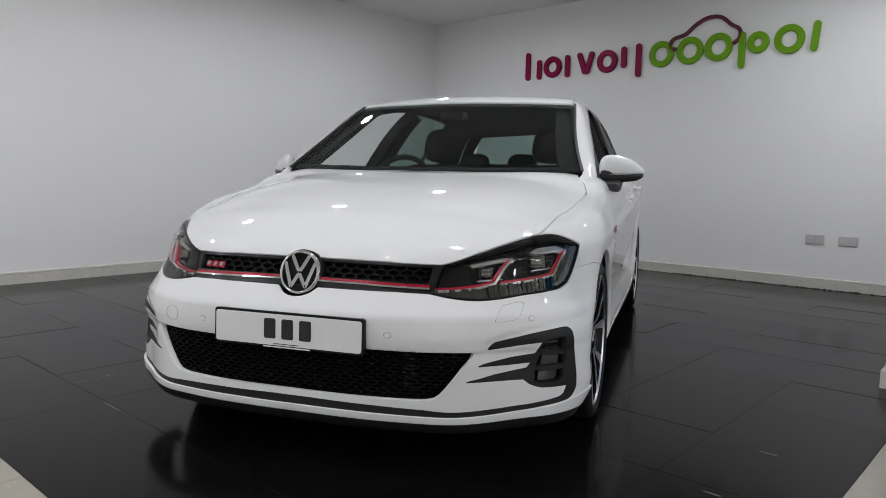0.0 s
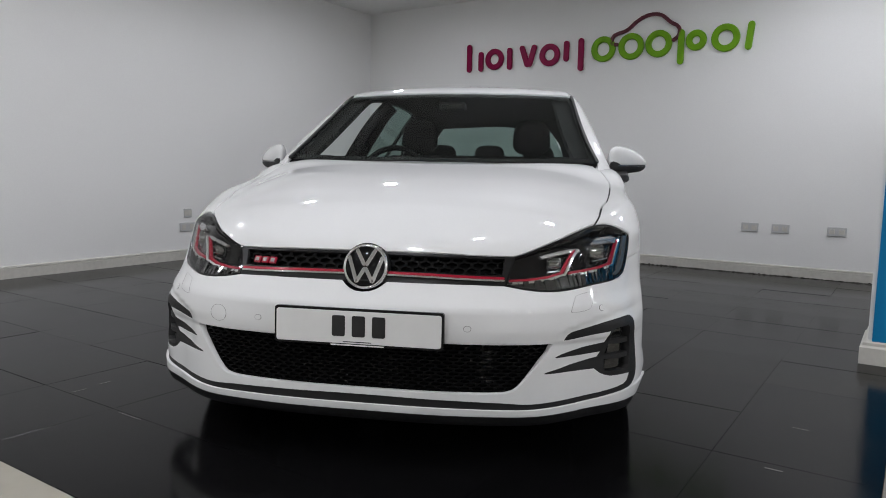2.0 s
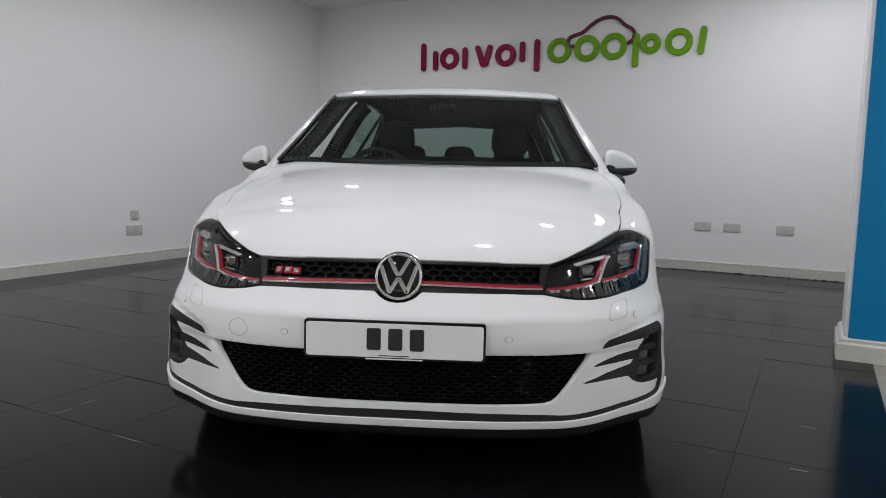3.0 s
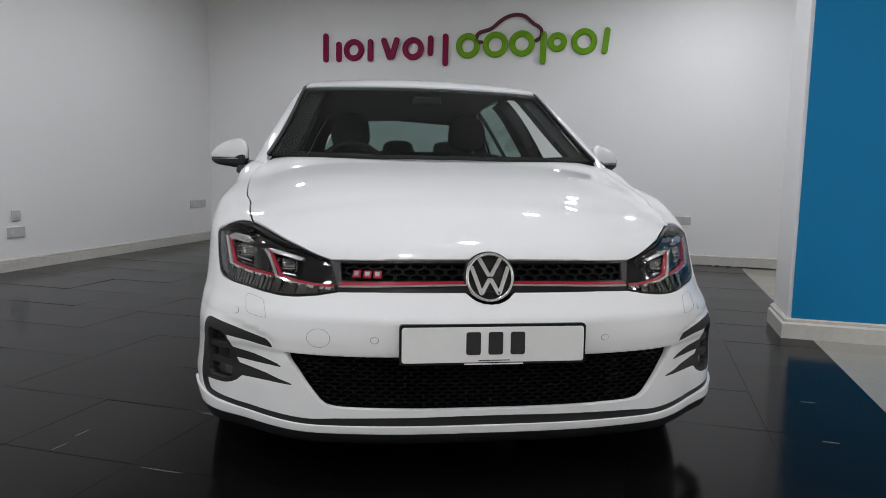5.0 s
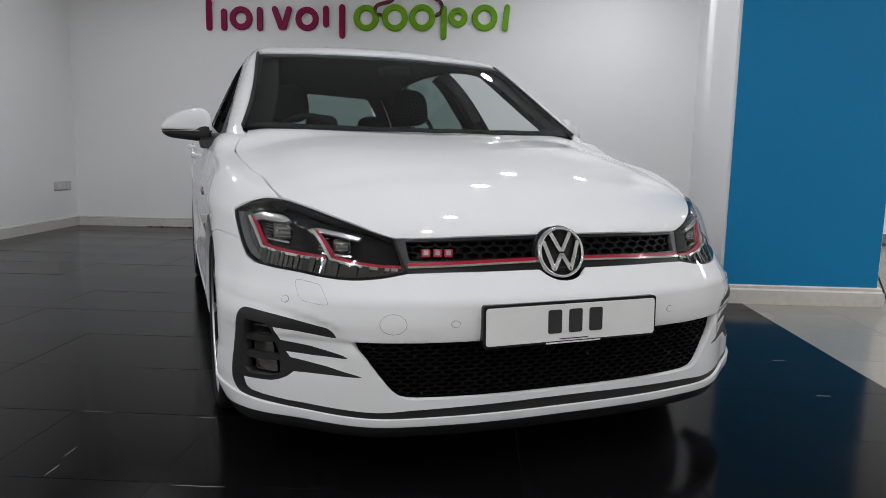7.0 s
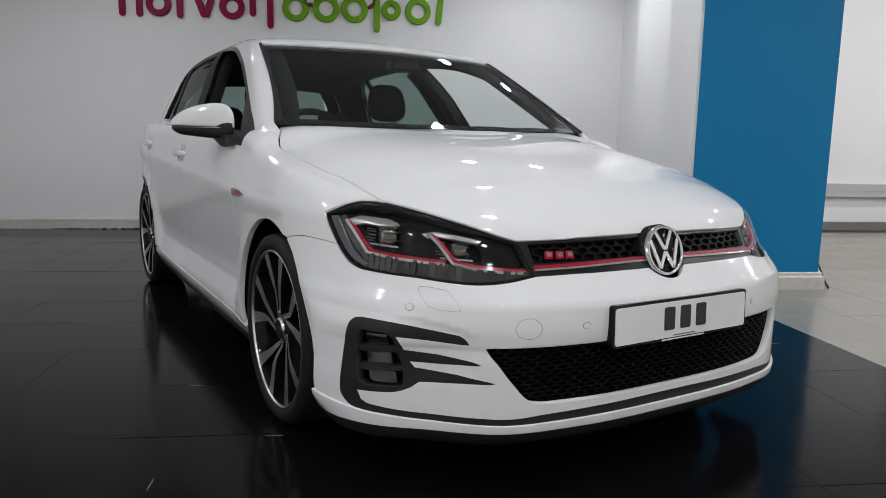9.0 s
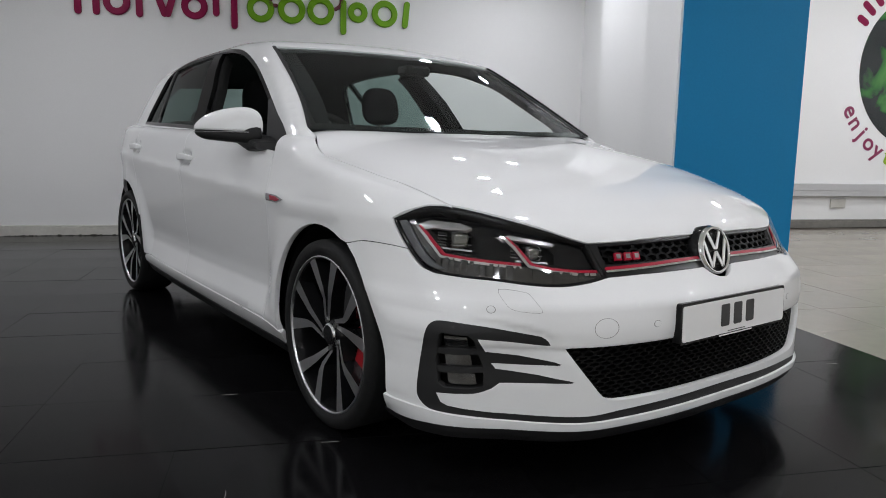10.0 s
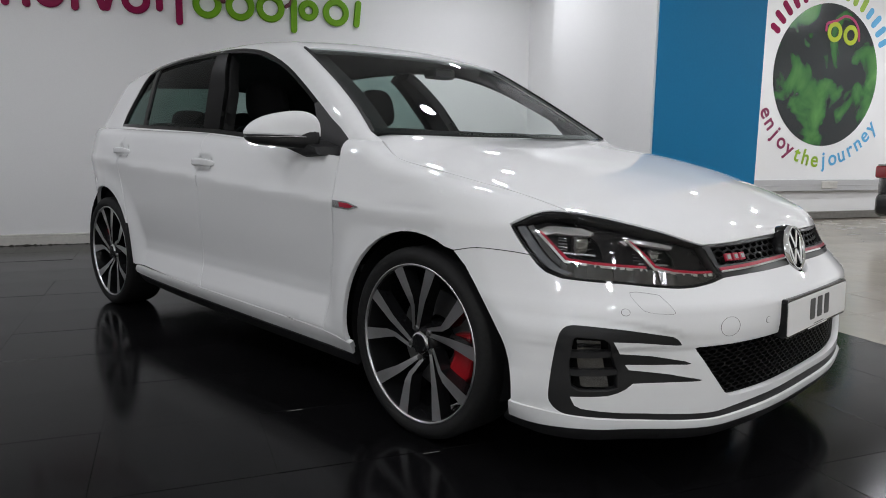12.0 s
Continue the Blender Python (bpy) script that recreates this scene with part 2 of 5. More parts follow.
def skirting(name, a, b, side, colour=SKIRT, label=""):
    """Moulded board from a to b (u, v); side: the unit normal into the room."""
    a, b, s = Vector(a), Vector(b), Vector(side)
    profile = [(0, 0), (0.018, 0), (0.018, 0.077), (0.011, 0.079), (0.010, 0.084), (0.016, 0.0865), (0.0145, 0.098), (0, 0.103)]
    bm = bmesh.new()
    ends = [[bm.verts.new((*(p + s * o), h)) for o, h in profile] for p in (a, b)]
    n = len(profile)
    bm.faces.new(ends[0])
    bm.faces.new(ends[1][::-1])
    for i in range(n):
        bm.faces.new((ends[0][i], ends[1][i], ends[1][(i + 1) % n], ends[0][(i + 1) % n]))
    bmesh.ops.recalc_face_normals(bm, faces=bm.faces[:])
    return solid(name, bm, colour, label or "cream painted moulded skirting board", kind="structure", at=ROOM)


def pillar():
    # blue faced pillar with white sides
    p = thing("wall_pillar", "square pillar with a blue front and white sides", "", at=ROOM, kind="structure")
    part("core", box((1.25, 2.51, 0), (PILLAR_U, 2.95, CEILING)), WALL, p)
    part("blue_face", box((1.27, 2.498, 0.09), (PILLAR_U - 0.008, 2.51, CEILING)), BLUE, p, "flat saturated blue painted face")
    return p


def west_window():
    w = thing("window_1", "white framed window behind the display bay", "", at=ROOM, kind="structure")
    frame_bm = bmesh.new()
    for lo, hi in (((-5.4, 0.9), (-2.6, 0.96)), ((-5.4, 2.44), (-2.6, 2.5)), ((-5.4, 0.96), (-5.34, 2.44)), ((-2.66, 0.96), (-2.6, 2.44)), ((-4.03, 0.96), (-3.97, 2.44))):
        box((LEFT - 0.12, lo[0], lo[1]), (LEFT - 0.06, hi[0], hi[1]), 0.004, frame_bm)
    part("window_frame", frame_bm, SOCKET, w, "white plastic frame")
    for v0 in (-5.34, -3.97):
        pane = part("pane", box((LEFT - 0.095, v0, 0.96), (LEFT - 0.089, v0 + 1.31, 2.44)), CLEAR, w, "clear pane")
        pane.visible_shadow = False
    part("window_sill", box((LEFT - 0.06, -5.4, 0.875), (LEFT + 0.05, -2.6, 0.9), 0.004), SOCKET, w, "white sill")


def west_daylight():
    """Daylight that comes in through the west window's opening."""
    data = bpy.data.lights.new("daylight", "AREA")
    data.shape, data.size, data.size_y, data.energy, data.color = "RECTANGLE", 2.6, 1.4, 26.0, (0.93, 0.97, 1.0)
    new("daylight", data).matrix_basis = ROOM @ pose(LEFT - 0.15, -4.0, 1.7, 0, -90, 0) @ pose(0, 0, 0, 0, 0, 90)


shell()
pillar()
west_window()
west_daylight()
skirting("baseboard_west", (LEFT, NEAR_V), (LEFT, BACK), (1, 0))
skirting("baseboard_north", (LEFT + 0.02, BACK), (1.95, BACK), (0, -1))
skirting("baseboard_return", (1.78, 2.95), (1.78, 4.85), (-1, 0))
skirting("baseboard_mural", (2.05, FAR_V), (RIGHT_U, FAR_V), (0, -1), GREY_BASE, "grey scuffed skirting under the mural")


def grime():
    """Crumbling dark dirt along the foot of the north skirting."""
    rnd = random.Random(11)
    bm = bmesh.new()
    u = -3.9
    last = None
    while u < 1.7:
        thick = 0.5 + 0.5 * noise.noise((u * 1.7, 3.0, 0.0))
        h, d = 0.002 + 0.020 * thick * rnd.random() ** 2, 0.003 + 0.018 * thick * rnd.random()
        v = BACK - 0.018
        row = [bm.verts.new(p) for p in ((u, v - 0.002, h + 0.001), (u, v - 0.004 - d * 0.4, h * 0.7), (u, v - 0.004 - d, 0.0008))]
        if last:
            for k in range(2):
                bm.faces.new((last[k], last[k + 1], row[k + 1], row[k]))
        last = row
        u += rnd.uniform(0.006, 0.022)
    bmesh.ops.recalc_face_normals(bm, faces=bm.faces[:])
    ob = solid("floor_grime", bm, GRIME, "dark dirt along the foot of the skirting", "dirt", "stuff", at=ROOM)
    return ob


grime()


def pillar_skirting():
    bm = bmesh.new()
    profile = [(0.032, 0), (0.032, 0.085), (0.02, 0.095), (0.02, 0.11), (0.008, 0.122), (-0.01, 0.124)]
    rings = []
    for o, h in profile:
        rings.append([bm.verts.new((u, v, h)) for u, v in ((1.25 - o, 2.96), (1.25 - o, 2.51 - o), (PILLAR_U + o, 2.51 - o), (PILLAR_U + o, 2.96))])
    for a, b in zip(rings, rings[1:]):
        for k in range(3):
            bm.faces.new((a[k], a[k + 1], b[k + 1], b[k]))
    bmesh.ops.recalc_face_normals(bm, faces=bm.faces[:])
    solid("baseboard_pillar", bm, SKIRT, "cream painted skirting round the pillar", kind="structure", at=ROOM)


pillar_skirting()


def sockets():
    def plate(u0, z0, u1, z1, v, wall):
        t = thing("wall_socket", "white plastic double socket plate on the wall", "socket", "wall sockets", at=ROOM)
        if wall == "north":
            part("plate", box((u0, v - 0.012, z0), (u1, v, z1), 0.004), SOCKET, t)
            for k in (0.25, 0.75):
                c = u0 + (u1 - u0) * k
                part("outlet", box((c - 0.022, v - 0.0145, z0 + 0.02), (c + 0.022, v - 0.011, z1 - 0.018), 0.002), SKIRT, t)
                part("switch", box((c - 0.006, v - 0.017, z1 - 0.03), (c + 0.006, v - 0.0135, z1 - 0.014), 0.001), SOCKET, t)
        else:
            part("plate", box((v, u0, z0), (v + 0.012, u1, z1), 0.004), SOCKET, t)
            for k in (0.25, 0.75):
                c = u0 + (u1 - u0) * k
                part("outlet", box((v + 0.011, c - 0.022, z0 + 0.02), (v + 0.0145, c + 0.022, z1 - 0.018), 0.002), SKIRT, t)
        return t
    for u in (-0.0, 0.27, 0.74):
        plate(u, 0.405, u + 0.155, 0.49, BACK, "north")
    plate(2.74, 0.28, 2.92, 0.37, LEFT, "west")
    plate(2.79, 0.42, 2.88, 0.51, LEFT, "west")
    plate(5.25, 0.40, 5.55, 0.49, LEFT, "west")


sockets()


def ring(c, ro, ri, y0, y1, n=40, bm=None):
    """Flat round-edged ring standing in the x-z plane."""
    e = min(0.008, (ro - ri) / 3)
    prof = [(ri, y1), (ri, y0 + e), (ri + e, y0), (ro - e, y0), (ro, y0 + e), (ro, y1)]
    return lathe(prof, (c[0], 0, c[1]), "y", n, bm)


def wall_sign():
    """Raised coloured shapes: a row of bars and rings under the outline of a car."""
    s = thing("wall_sign", "crimson and green raised sign with a car outline", "sign", at=ROOM)
    y0, y1 = BACK - 0.035, BACK - 0.004
    w = 0.062
    def bar(name, pts, colour, width=w):
        part(name, prism(stroke_outline(pts, width), "y", y0, y1, 0.006), colour, s)
    def hoop(name, c, colour, r=0.128):
        part(name, ring(c, r, r - w, y0, y1), colour, s, smooth=False)
    z = 2.225
    bar("bar", [(-3.14, 2.125), (-3.14, 2.385)], CRIMSON)
    bar("bar", [(-2.98, 2.125), (-2.98, 2.29)], CRIMSON)
    hoop("ring", (-2.80, z), CRIMSON, 0.12)
    bar("bar", [(-2.60, 2.125), (-2.60, 2.31)], CRIMSON)
    bar("bar", [(-2.44, 2.32), (-2.375, 2.14)], CRIMSON)
    bar("bar", [(-2.29, 2.32), (-2.345, 2.14)], CRIMSON)
    hoop("ring", (-2.10, z), CRIMSON, 0.122)
    bar("bar", [(-1.90, 2.33), (-1.90, 2.17)], CRIMSON)
    bar("bar", [(-1.73, 2.345), (-1.73, 2.06)], CRIMSON)
    hoop("ring", (-1.48, z + 0.015), GREEN, 0.132)
    hoop("ring", (-1.18, z + 0.02), GREEN, 0.135)
    hoop("ring", (-0.895, z + 0.025), GREEN, 0.135)
    bar("bar", [(-0.67, 2.34), (-0.67, 2.06)], GREEN)
    hoop("ring", (-0.525, z + 0.03), GREEN, 0.10)
    hoop("ring", (-0.25, z + 0.03), GREEN, 0.132)
    bar("bar", [(-0.04, 2.155), (-0.02, 2.36)], GREEN)
    outline = spline([(-1.33, 2.275), (-1.38, 2.28), (-1.385, 2.33), (-1.35, 2.375), (-1.23, 2.41), (-1.14, 2.48), (-1.05, 2.53), (-0.96, 2.545),
                      (-0.87, 2.525), (-0.78, 2.45), (-0.72, 2.415), (-0.69, 2.37), (-0.70, 2.31), (-0.745, 2.275)], 5)
    bar("car_outline", outline, MAROON, 0.036)


wall_sign()


def mural():
    """Printed globe with words round it on the far wall."""
    m = bpy.data.materials.new("printed_globe")
    m.use_nodes = True
    nt = m.node_tree
    b = nt.nodes["Principled BSDF"]
    b.inputs["Roughness"].default_value = 0.18
    co, no = nt.nodes.new("ShaderNodeTexCoord"), nt.nodes.new("ShaderNodeTexNoise")
    no.inputs["Scale"].default_value, no.inputs["Detail"].default_value, no.inputs["Distortion"].default_value = 1.7, 7, 0.6
    nt.links.new(co.outputs["Object"], no.inputs["Vector"])
    r = nt.nodes.new("ShaderNodeValToRGB")
    r.color_ramp.elements[0].position, r.color_ramp.elements[0].color = 0.40, (0.006, 0.010, 0.012, 1)
    r.color_ramp.elements[1].position, r.color_ramp.elements[1].color = 0.75, (0.10, 0.32, 0.06, 1)
    e = r.color_ramp.elements.new(0.50)
    e.color = (0.008, 0.016, 0.016, 1)
    e = r.color_ramp.elements.new(0.54)
    e.color = (0.02, 0.13, 0.02, 1)
    nt.links.new(no.outputs["Fac"], r.inputs["Fac"])
    nt.links.new(r.outputs[0], b.inputs["Base Color"])
    uc, zc, rad = MURAL
    t = thing("wall_mural_print", "round green and black globe mural with coloured words around", "mural", at=ROOM @ pose(uc, FAR_V, zc))
    part("globe", lathe([(0.001, -0.006), (rad - 0.004, -0.006), (rad, -0.003), (rad, -0.0005)], (0, 0, 0), "y", 72), m, t, "dark green printed globe")
    yellow = mat("lime_print", (0.45, 0.55, 0.02), 0.3)
    pink = mat("pink_print", (0.42, 0.02, 0.12), 0.3)
    plum = mat("plum_print", (0.26, 0.035, 0.10), 0.3)
    sky = mat("sky_blue_print", (0.10, 0.42, 0.72), 0.3)
    lime = mat("leaf_green_print", (0.30, 0.48, 0.03), 0.3)
    for c in ((0.077, 0.588), (0.378, 0.563)):
        part("ring", ring(c, 0.14, 0.07, -0.011, -0.0065), yellow, t)
    part("car_outline", prism(stroke_outline(spline([(-0.09, 0.60), (-0.07, 0.69), (0.10, 0.74), (0.26, 0.81), (0.42, 0.76), (0.52, 0.63), (0.54, 0.50)], 5), 0.035), "y", -0.011, -0.0065), pink, t)
    font = bpy.data.curves.new("letters", "FONT")
    holder = new("letters_tmp", font)
    words = [("enjoy", plum), ("the", lime), ("journey", sky)]
    total = sum(len(w) for w, _ in words)
    k = 0
    for word, colour in words:
        for ch in word:
            font.body, font.size, font.align_x, font.extrude, font.offset = ch, 0.30, "CENTER", 0.001, 0.005
            bpy.context.view_layer.update()
            me = bpy.data.meshes.new_from_object(holder.evaluated_get(bpy.context.evaluated_depsgraph_get()))
            me.materials.append(colour)
            a = radians(-153 + 117 * k / (total - 1))
            ob = new("letter", me)
            ob.parent = t
            ob.matrix_basis = Matrix.Translation((1.30 * rad * math.cos(a), -0.004, 1.30 * rad * math.sin(a))) @ Euler((0, -(a + math.pi / 2), 0)).to_matrix().to_4x4() @ Euler((math.pi / 2, 0, 0)).to_matrix().to_4x4()
            k += 1
    bpy.data.objects.remove(holder)
    bpy.data.curves.remove(font)
    # the upper row of words as plain blocks
    for i in range(16):
        a = radians(150 - 124 * i / 15)
        colour = CRIMSON if i < 6 else lime if i < 12 else sky
        bm = prism(stroke_outline([(0, -0.07), (0, 0.07 if i % 3 else 0.03)], 0.085), "y", -0.005, -0.001)
        ob = part("word_block", bm, colour, t)
        ob.matrix_basis = Matrix.Translation((1.2 * rad * math.cos(a), 0, 1.2 * rad * math.sin(a))) @ Euler((0, math.pi / 2 - a, 0)).to_matrix().to_4x4()


MURAL = (6.645, 1.98, 0.96)
mural()


def trunking():
    t = thing("wall_trunking", "white plastic cable trunking along the far wall", "trunking", at=ROOM)
    part("duct", box((2.3, FAR_V - 0.06, 0.395), (RIGHT_U, FAR_V, 0.555), 0.006), SOCKET, t)
    part("lid_line", box((2.3, FAR_V - 0.064, 0.47), (RIGHT_U, FAR_V - 0.06, 0.478), 0.001), SOCKET, t)
    part("outlet", box((6.66, FAR_V - 0.07, 0.43), (6.96, FAR_V - 0.06, 0.53), 0.004), SKIRT, t)
    part("outlet", box((5.44, FAR_V - 0.02, 0.25), (5.66, FAR_V, 0.36), 0.004), SKIRT, t)


trunking()


def cable():
    curve_data = bpy.data.curves.new("cable", "CURVE")
    curve_data.dimensions, curve_data.bevel_depth = "3D", 0.006
    sp = curve_data.splines.new("BEZIER")
    pts = [(2.218, 2.62, 0.34), (2.24, 2.60, 0.22), (2.275, 2.56, 0.10), (2.30, 2.52, 0.008), (2.36, 2.60, 0.007)]
    sp.bezier_points.add(len(pts) - 1)
    for b, p in zip(sp.bezier_points, pts):
        b.co, b.handle_left_type, b.handle_right_type = p, "AUTO", "AUTO"
    tmp = new("cable_tmp", curve_data)
    bpy.context.view_layer.update()
    me = bpy.data.meshes.new_from_object(tmp.evaluated_get(bpy.context.evaluated_depsgraph_get()))
    bpy.data.objects.remove(tmp)
    bpy.data.curves.remove(curve_data)
    me.materials.append(DARK)
    ob = new("cable", me)
    ob.matrix_basis = ROOM
    tagged(ob, "thin black cable hanging beside the blue pillar", "cable")


cable()

# ---- lamps in the ceiling ----
def downlight(u, v, z, glow_mat):
    d = thing("downlight", "round white recessed ceiling downlight, lit", "downlight", "ceiling downlights", at=ROOM @ pose(u, v, z))
    part("trim_ring", lathe([(0.075, -0.001), (0.075, -0.012), (0.098, -0.006), (0.1, -0.001)], (0, 0, 0), "z", 32), SOCKET, d)
    part("bulb", lathe([(0.0005, -0.004), (0.074, -0.004)], (0, 0, 0), "z", 32), glow_mat, d)


for v in (-3.8, -2.2, -0.65, 0.9, 2.45, 4.0):
    downlight(-3.15, v, CEILING, LAMP)
# the last one (1.1, 4.6) is an added fill that brightens the white pier
for u, v in ((0.0, -3.8), (0.0, -2.2), (0.0, -0.65), (0.0, 0.9), (0.08, 2.4), (0.25, 4.05), (1.1, 4.6)):
    downlight(u, v, CEILING, LAMP)
# unseen third column, added to brighten the car's front and side
for v in (-3.8, -2.2):
    downlight(-1.5, v, CEILING, LAMP)
for u in (4.6, 6.4, 8.2, 10.0):
    for v in (-4.4, -2.2, 0.0, 2.2, 4.2):
        downlight(u, v, HALL_CEILING, HALL_LAMP)


from mathutils import geometry

# ---- the car's skin: smooth fields whose zero is the surface, and rays onto them ----
def curve(points):
    """A smooth function through (input, value) pairs."""
    xs = np.array([p[0] for p in points], float)
    ys = np.array([p[1] for p in points], float)
    h = np.diff(xs)
    d = np.diff(ys) / h
    m = np.zeros_like(ys)
    m[0], m[-1] = d[0], d[-1]
    for i in range(1, len(xs) - 1):
        if d[i - 1] * d[i] > 0:
            w1, w2 = 2 * h[i] + h[i - 1], h[i] + 2 * h[i - 1]
            m[i] = (w1 + w2) / (w1 / d[i - 1] + w2 / d[i])

    def f(x):
        x = np.asarray(x, float)
        i = np.clip(np.searchsorted(xs, x) - 1, 0, len(xs) - 2)
        t = (x - xs[i]) / h[i]
        t = np.clip(t, -0.0, 1.0)
        y = (ys[i] * (1 + 2 * t) * (1 - t) ** 2 + m[i] * h[i] * t * (1 - t) ** 2 + ys[i + 1] * t * t * (3 - 2 * t) + m[i + 1] * h[i] * t * t * (t - 1))
        return y + np.where(x < xs[0], (x - xs[0]) * m[0], 0) + np.where(x > xs[-1], (x - xs[-1]) * m[-1], 0)
    return f


def smax(a, b, k):
    h = np.maximum(k - np.abs(a - b), 0)
    return np.maximum(a, b) + h * h / (4 * k)


NOSE = curve([(0.12, 0.09), (0.165, 0.018), (0.20, 0.004), (0.25, 0.003), (0.33, 0.003), (0.402, -0.001), (0.424, -0.011), (0.46, -0.014), (0.512, -0.013), (0.522, -0.0105), (0.531, -0.004),
              (0.56, 0.022), (0.60, 0.056), (0.64, 0.080), (0.68, 0.101), (0.70, 0.113), (0.72, 0.132), (0.76, 0.20)])
BONNET = curve([(0.04, 0.62), (0.10, 0.700), (0.15, 0.738), (0.22, 0.776), (0.35, 0.823), (0.55, 0.875), (0.80, 0.924), (1.05, 0.963), (1.25, 0.990), (1.6, 1.002), (2.4, 1.008), (4.2, 1.05)])
DROOP = curve([(0.0, 0.06), (0.2, 0.085), (0.46, 0.097), (0.62, 0.098), (0.8, 0.091), (1.02, 0.085), (1.12, 0.074), (1.20, 0.052), (1.30, 0.044), (1.5, 0.044), (1.75, 0.052), (2.06, 0.036), (2.4, 0.020), (4.2, 0.010)])
SHOULDER = curve([(0.0, 2.4), (0.42, 2.6), (0.56, 3.6), (0.75, 4.4), (1.05, 4.6), (1.18, 7.0), (1.32, 12.0), (1.45, 13.0), (1.8, 2.4), (4.3, 2.4)])
LEAN = curve([(0.0, 0.0), (0.5, 0.0), (0.75, 0.01), (1.0, 0.01), (1.25, 0.003), (1.5, 0.0), (4.3, 0.0)])
FLANK = curve([(0.10, 0.80), (0.15, 0.832), (0.20, 0.864), (0.246, 0.888), (0.275, 0.895), (0.31, 0.887), (0.36, 0.8745), (0.392, 0.8685), (0.42, 0.8685), (0.50, 0.878), (0.60, 0.893), (0.69, 0.905),
               (0.738, 0.9112), (0.746, 0.9115), (0.754, 0.9100), (0.78, 0.9025), (0.82, 0.8945), (0.87, 0.883), (0.92, 0.868), (1.0, 0.832)])
CORNER = curve([(0.12, 0.037), (0.35, 0.037), (0.44, 0.030), (0.50, 0.011), (0.56, 0.0), (0.8, 0.0)])
FADE = curve([(0.0, 1.0), (0.60, 1.0), (0.80, 0.0), (4.0, 0.0)])
PLAN = curve([(0.0, 0.0), (0.55, -0.016), (0.86, -0.003), (1.25, -0.003), (2.3, 0.0), (3.0, -0.004), (3.45, -0.012), (3.65, -0.026), (3.8, -0.055), (3.95, -0.10), (4.25, -0.24)])
HUB_F, HUB_R, HUB_Z, ARCH = 0.890, 3.535, 0.313, 0.364


HANDLES = ((2.290, 0.860), (3.232, 0.899))
LEDGE = curve([(0.55, 0.425), (0.62, 0.455), (0.67, 0.475), (0.74, 0.493), (0.83, 0.507), (0.95, 0.515)])


def ease(t):
    t = np.clip(t, 0, 1)
    return t * t * (3 - 2 * t)


def low_field(x, y, z):
    ax = np.abs(x)
    up = np.clip((z - 0.5) / 0.25, 0, 1)
    lift = 0.043 * (np.clip(y, 1.0, 3.6) - 1.3) * up * up * (3 - 2 * up)
    out = np.clip((ax - 0.68) / 0.15, 0, 1)
    full = CORNER(z) * FADE(y) * out * out * (3 - 2 * out)
    lean = np.clip((z - 0.70) / 0.14, 0, 1)
    w = FLANK(z - lift) + PLAN(y) + full - LEAN(y) * lean * lean * (3 - 2 * lean)
    # hollows behind the door handles
    for hy, hz in HANDLES:
        w = w - 0.022 * np.exp(-((y - hy) / 0.060) ** 4 - ((z - hz + 0.006) / 0.028) ** 4)
    # both wheel arches are flared out to a lip
    for hub, lip in ((HUB_F, 0.902), (HUB_R, 0.896 + np.minimum(1.4 * (PLAN(y) + 0.014), 0))):
        r = np.hypot(y - hub, z - HUB_Z - 0.01)
        w = w + np.maximum(lip - w, 0) * ease((0.52 - r) / 0.13) * ease((z - 0.22) / 0.1)
    q = np.clip(ax / (0.915 + full), 0, 0.9999)
    bow = 0.70 * (1 - np.sqrt(1 - q ** 3))
    # lamps and upper corners are swept back, the lower corners of the bumper stand forward
    swept = ease((z - 0.45) / 0.10) * (0.024 * ease((ax - 0.62) / 0.2) + 0.010 * ease((ax - 0.25) / 0.25)) * (1 - 0.5 * ease((z - 0.68) / 0.08))
    swept = swept - 0.013 * np.exp(-((ax - 0.55) / 0.11) ** 2) * ease((0.43 - z) / 0.06)
    # the wing over each vent steps in under a crease
    ledge = 0.007 * ease((LEDGE(ax) - z) / 0.02) * ease((ax - 0.60) / 0.05) * ease((z - 0.30) / 0.06)
    front = NOSE(z) + bow + swept + ledge - y
    side = ax - w
    top = z - (BONNET(y) - DROOP(y) * np.minimum(((np.minimum(ax, 0.70) + 0.065 * (1 - np.exp(-np.maximum(ax - 0.70, 0) / 0.065))) / 0.78) ** SHOULDER(y), 2.4))
    rear = y - (4.22 - 0.25 * (ax / 0.9) ** 4)
    f = smax(side, front, 0.06)
    f = smax(f, top, 0.05)
    return smax(f, rear, 0.1)


SCREEN = curve([(0.9, 0.87), (1.095, 0.985), (1.45, 1.185), (1.84, 1.383), (2.1, 1.50)])
ROOF = curve([(1.5, 1.30), (1.84, 1.392), (2.1, 1.428), (2.5, 1.452), (3.0, 1.446), (3.5, 1.408), (3.95, 1.33), (4.2, 1.27)])
TUMBLE = curve([(0.85, 0.870), (0.95, 0.832), (1.05, 0.790), (1.20, 0.722), (1.32, 0.662), (1.40, 0.60), (1.46, 0.50)])
CABIN = curve([(1.0, -0.03), (1.5, -0.012), (2.2, 0.0), (3.0, -0.012), (3.6, -0.05), (4.1, -0.10)])


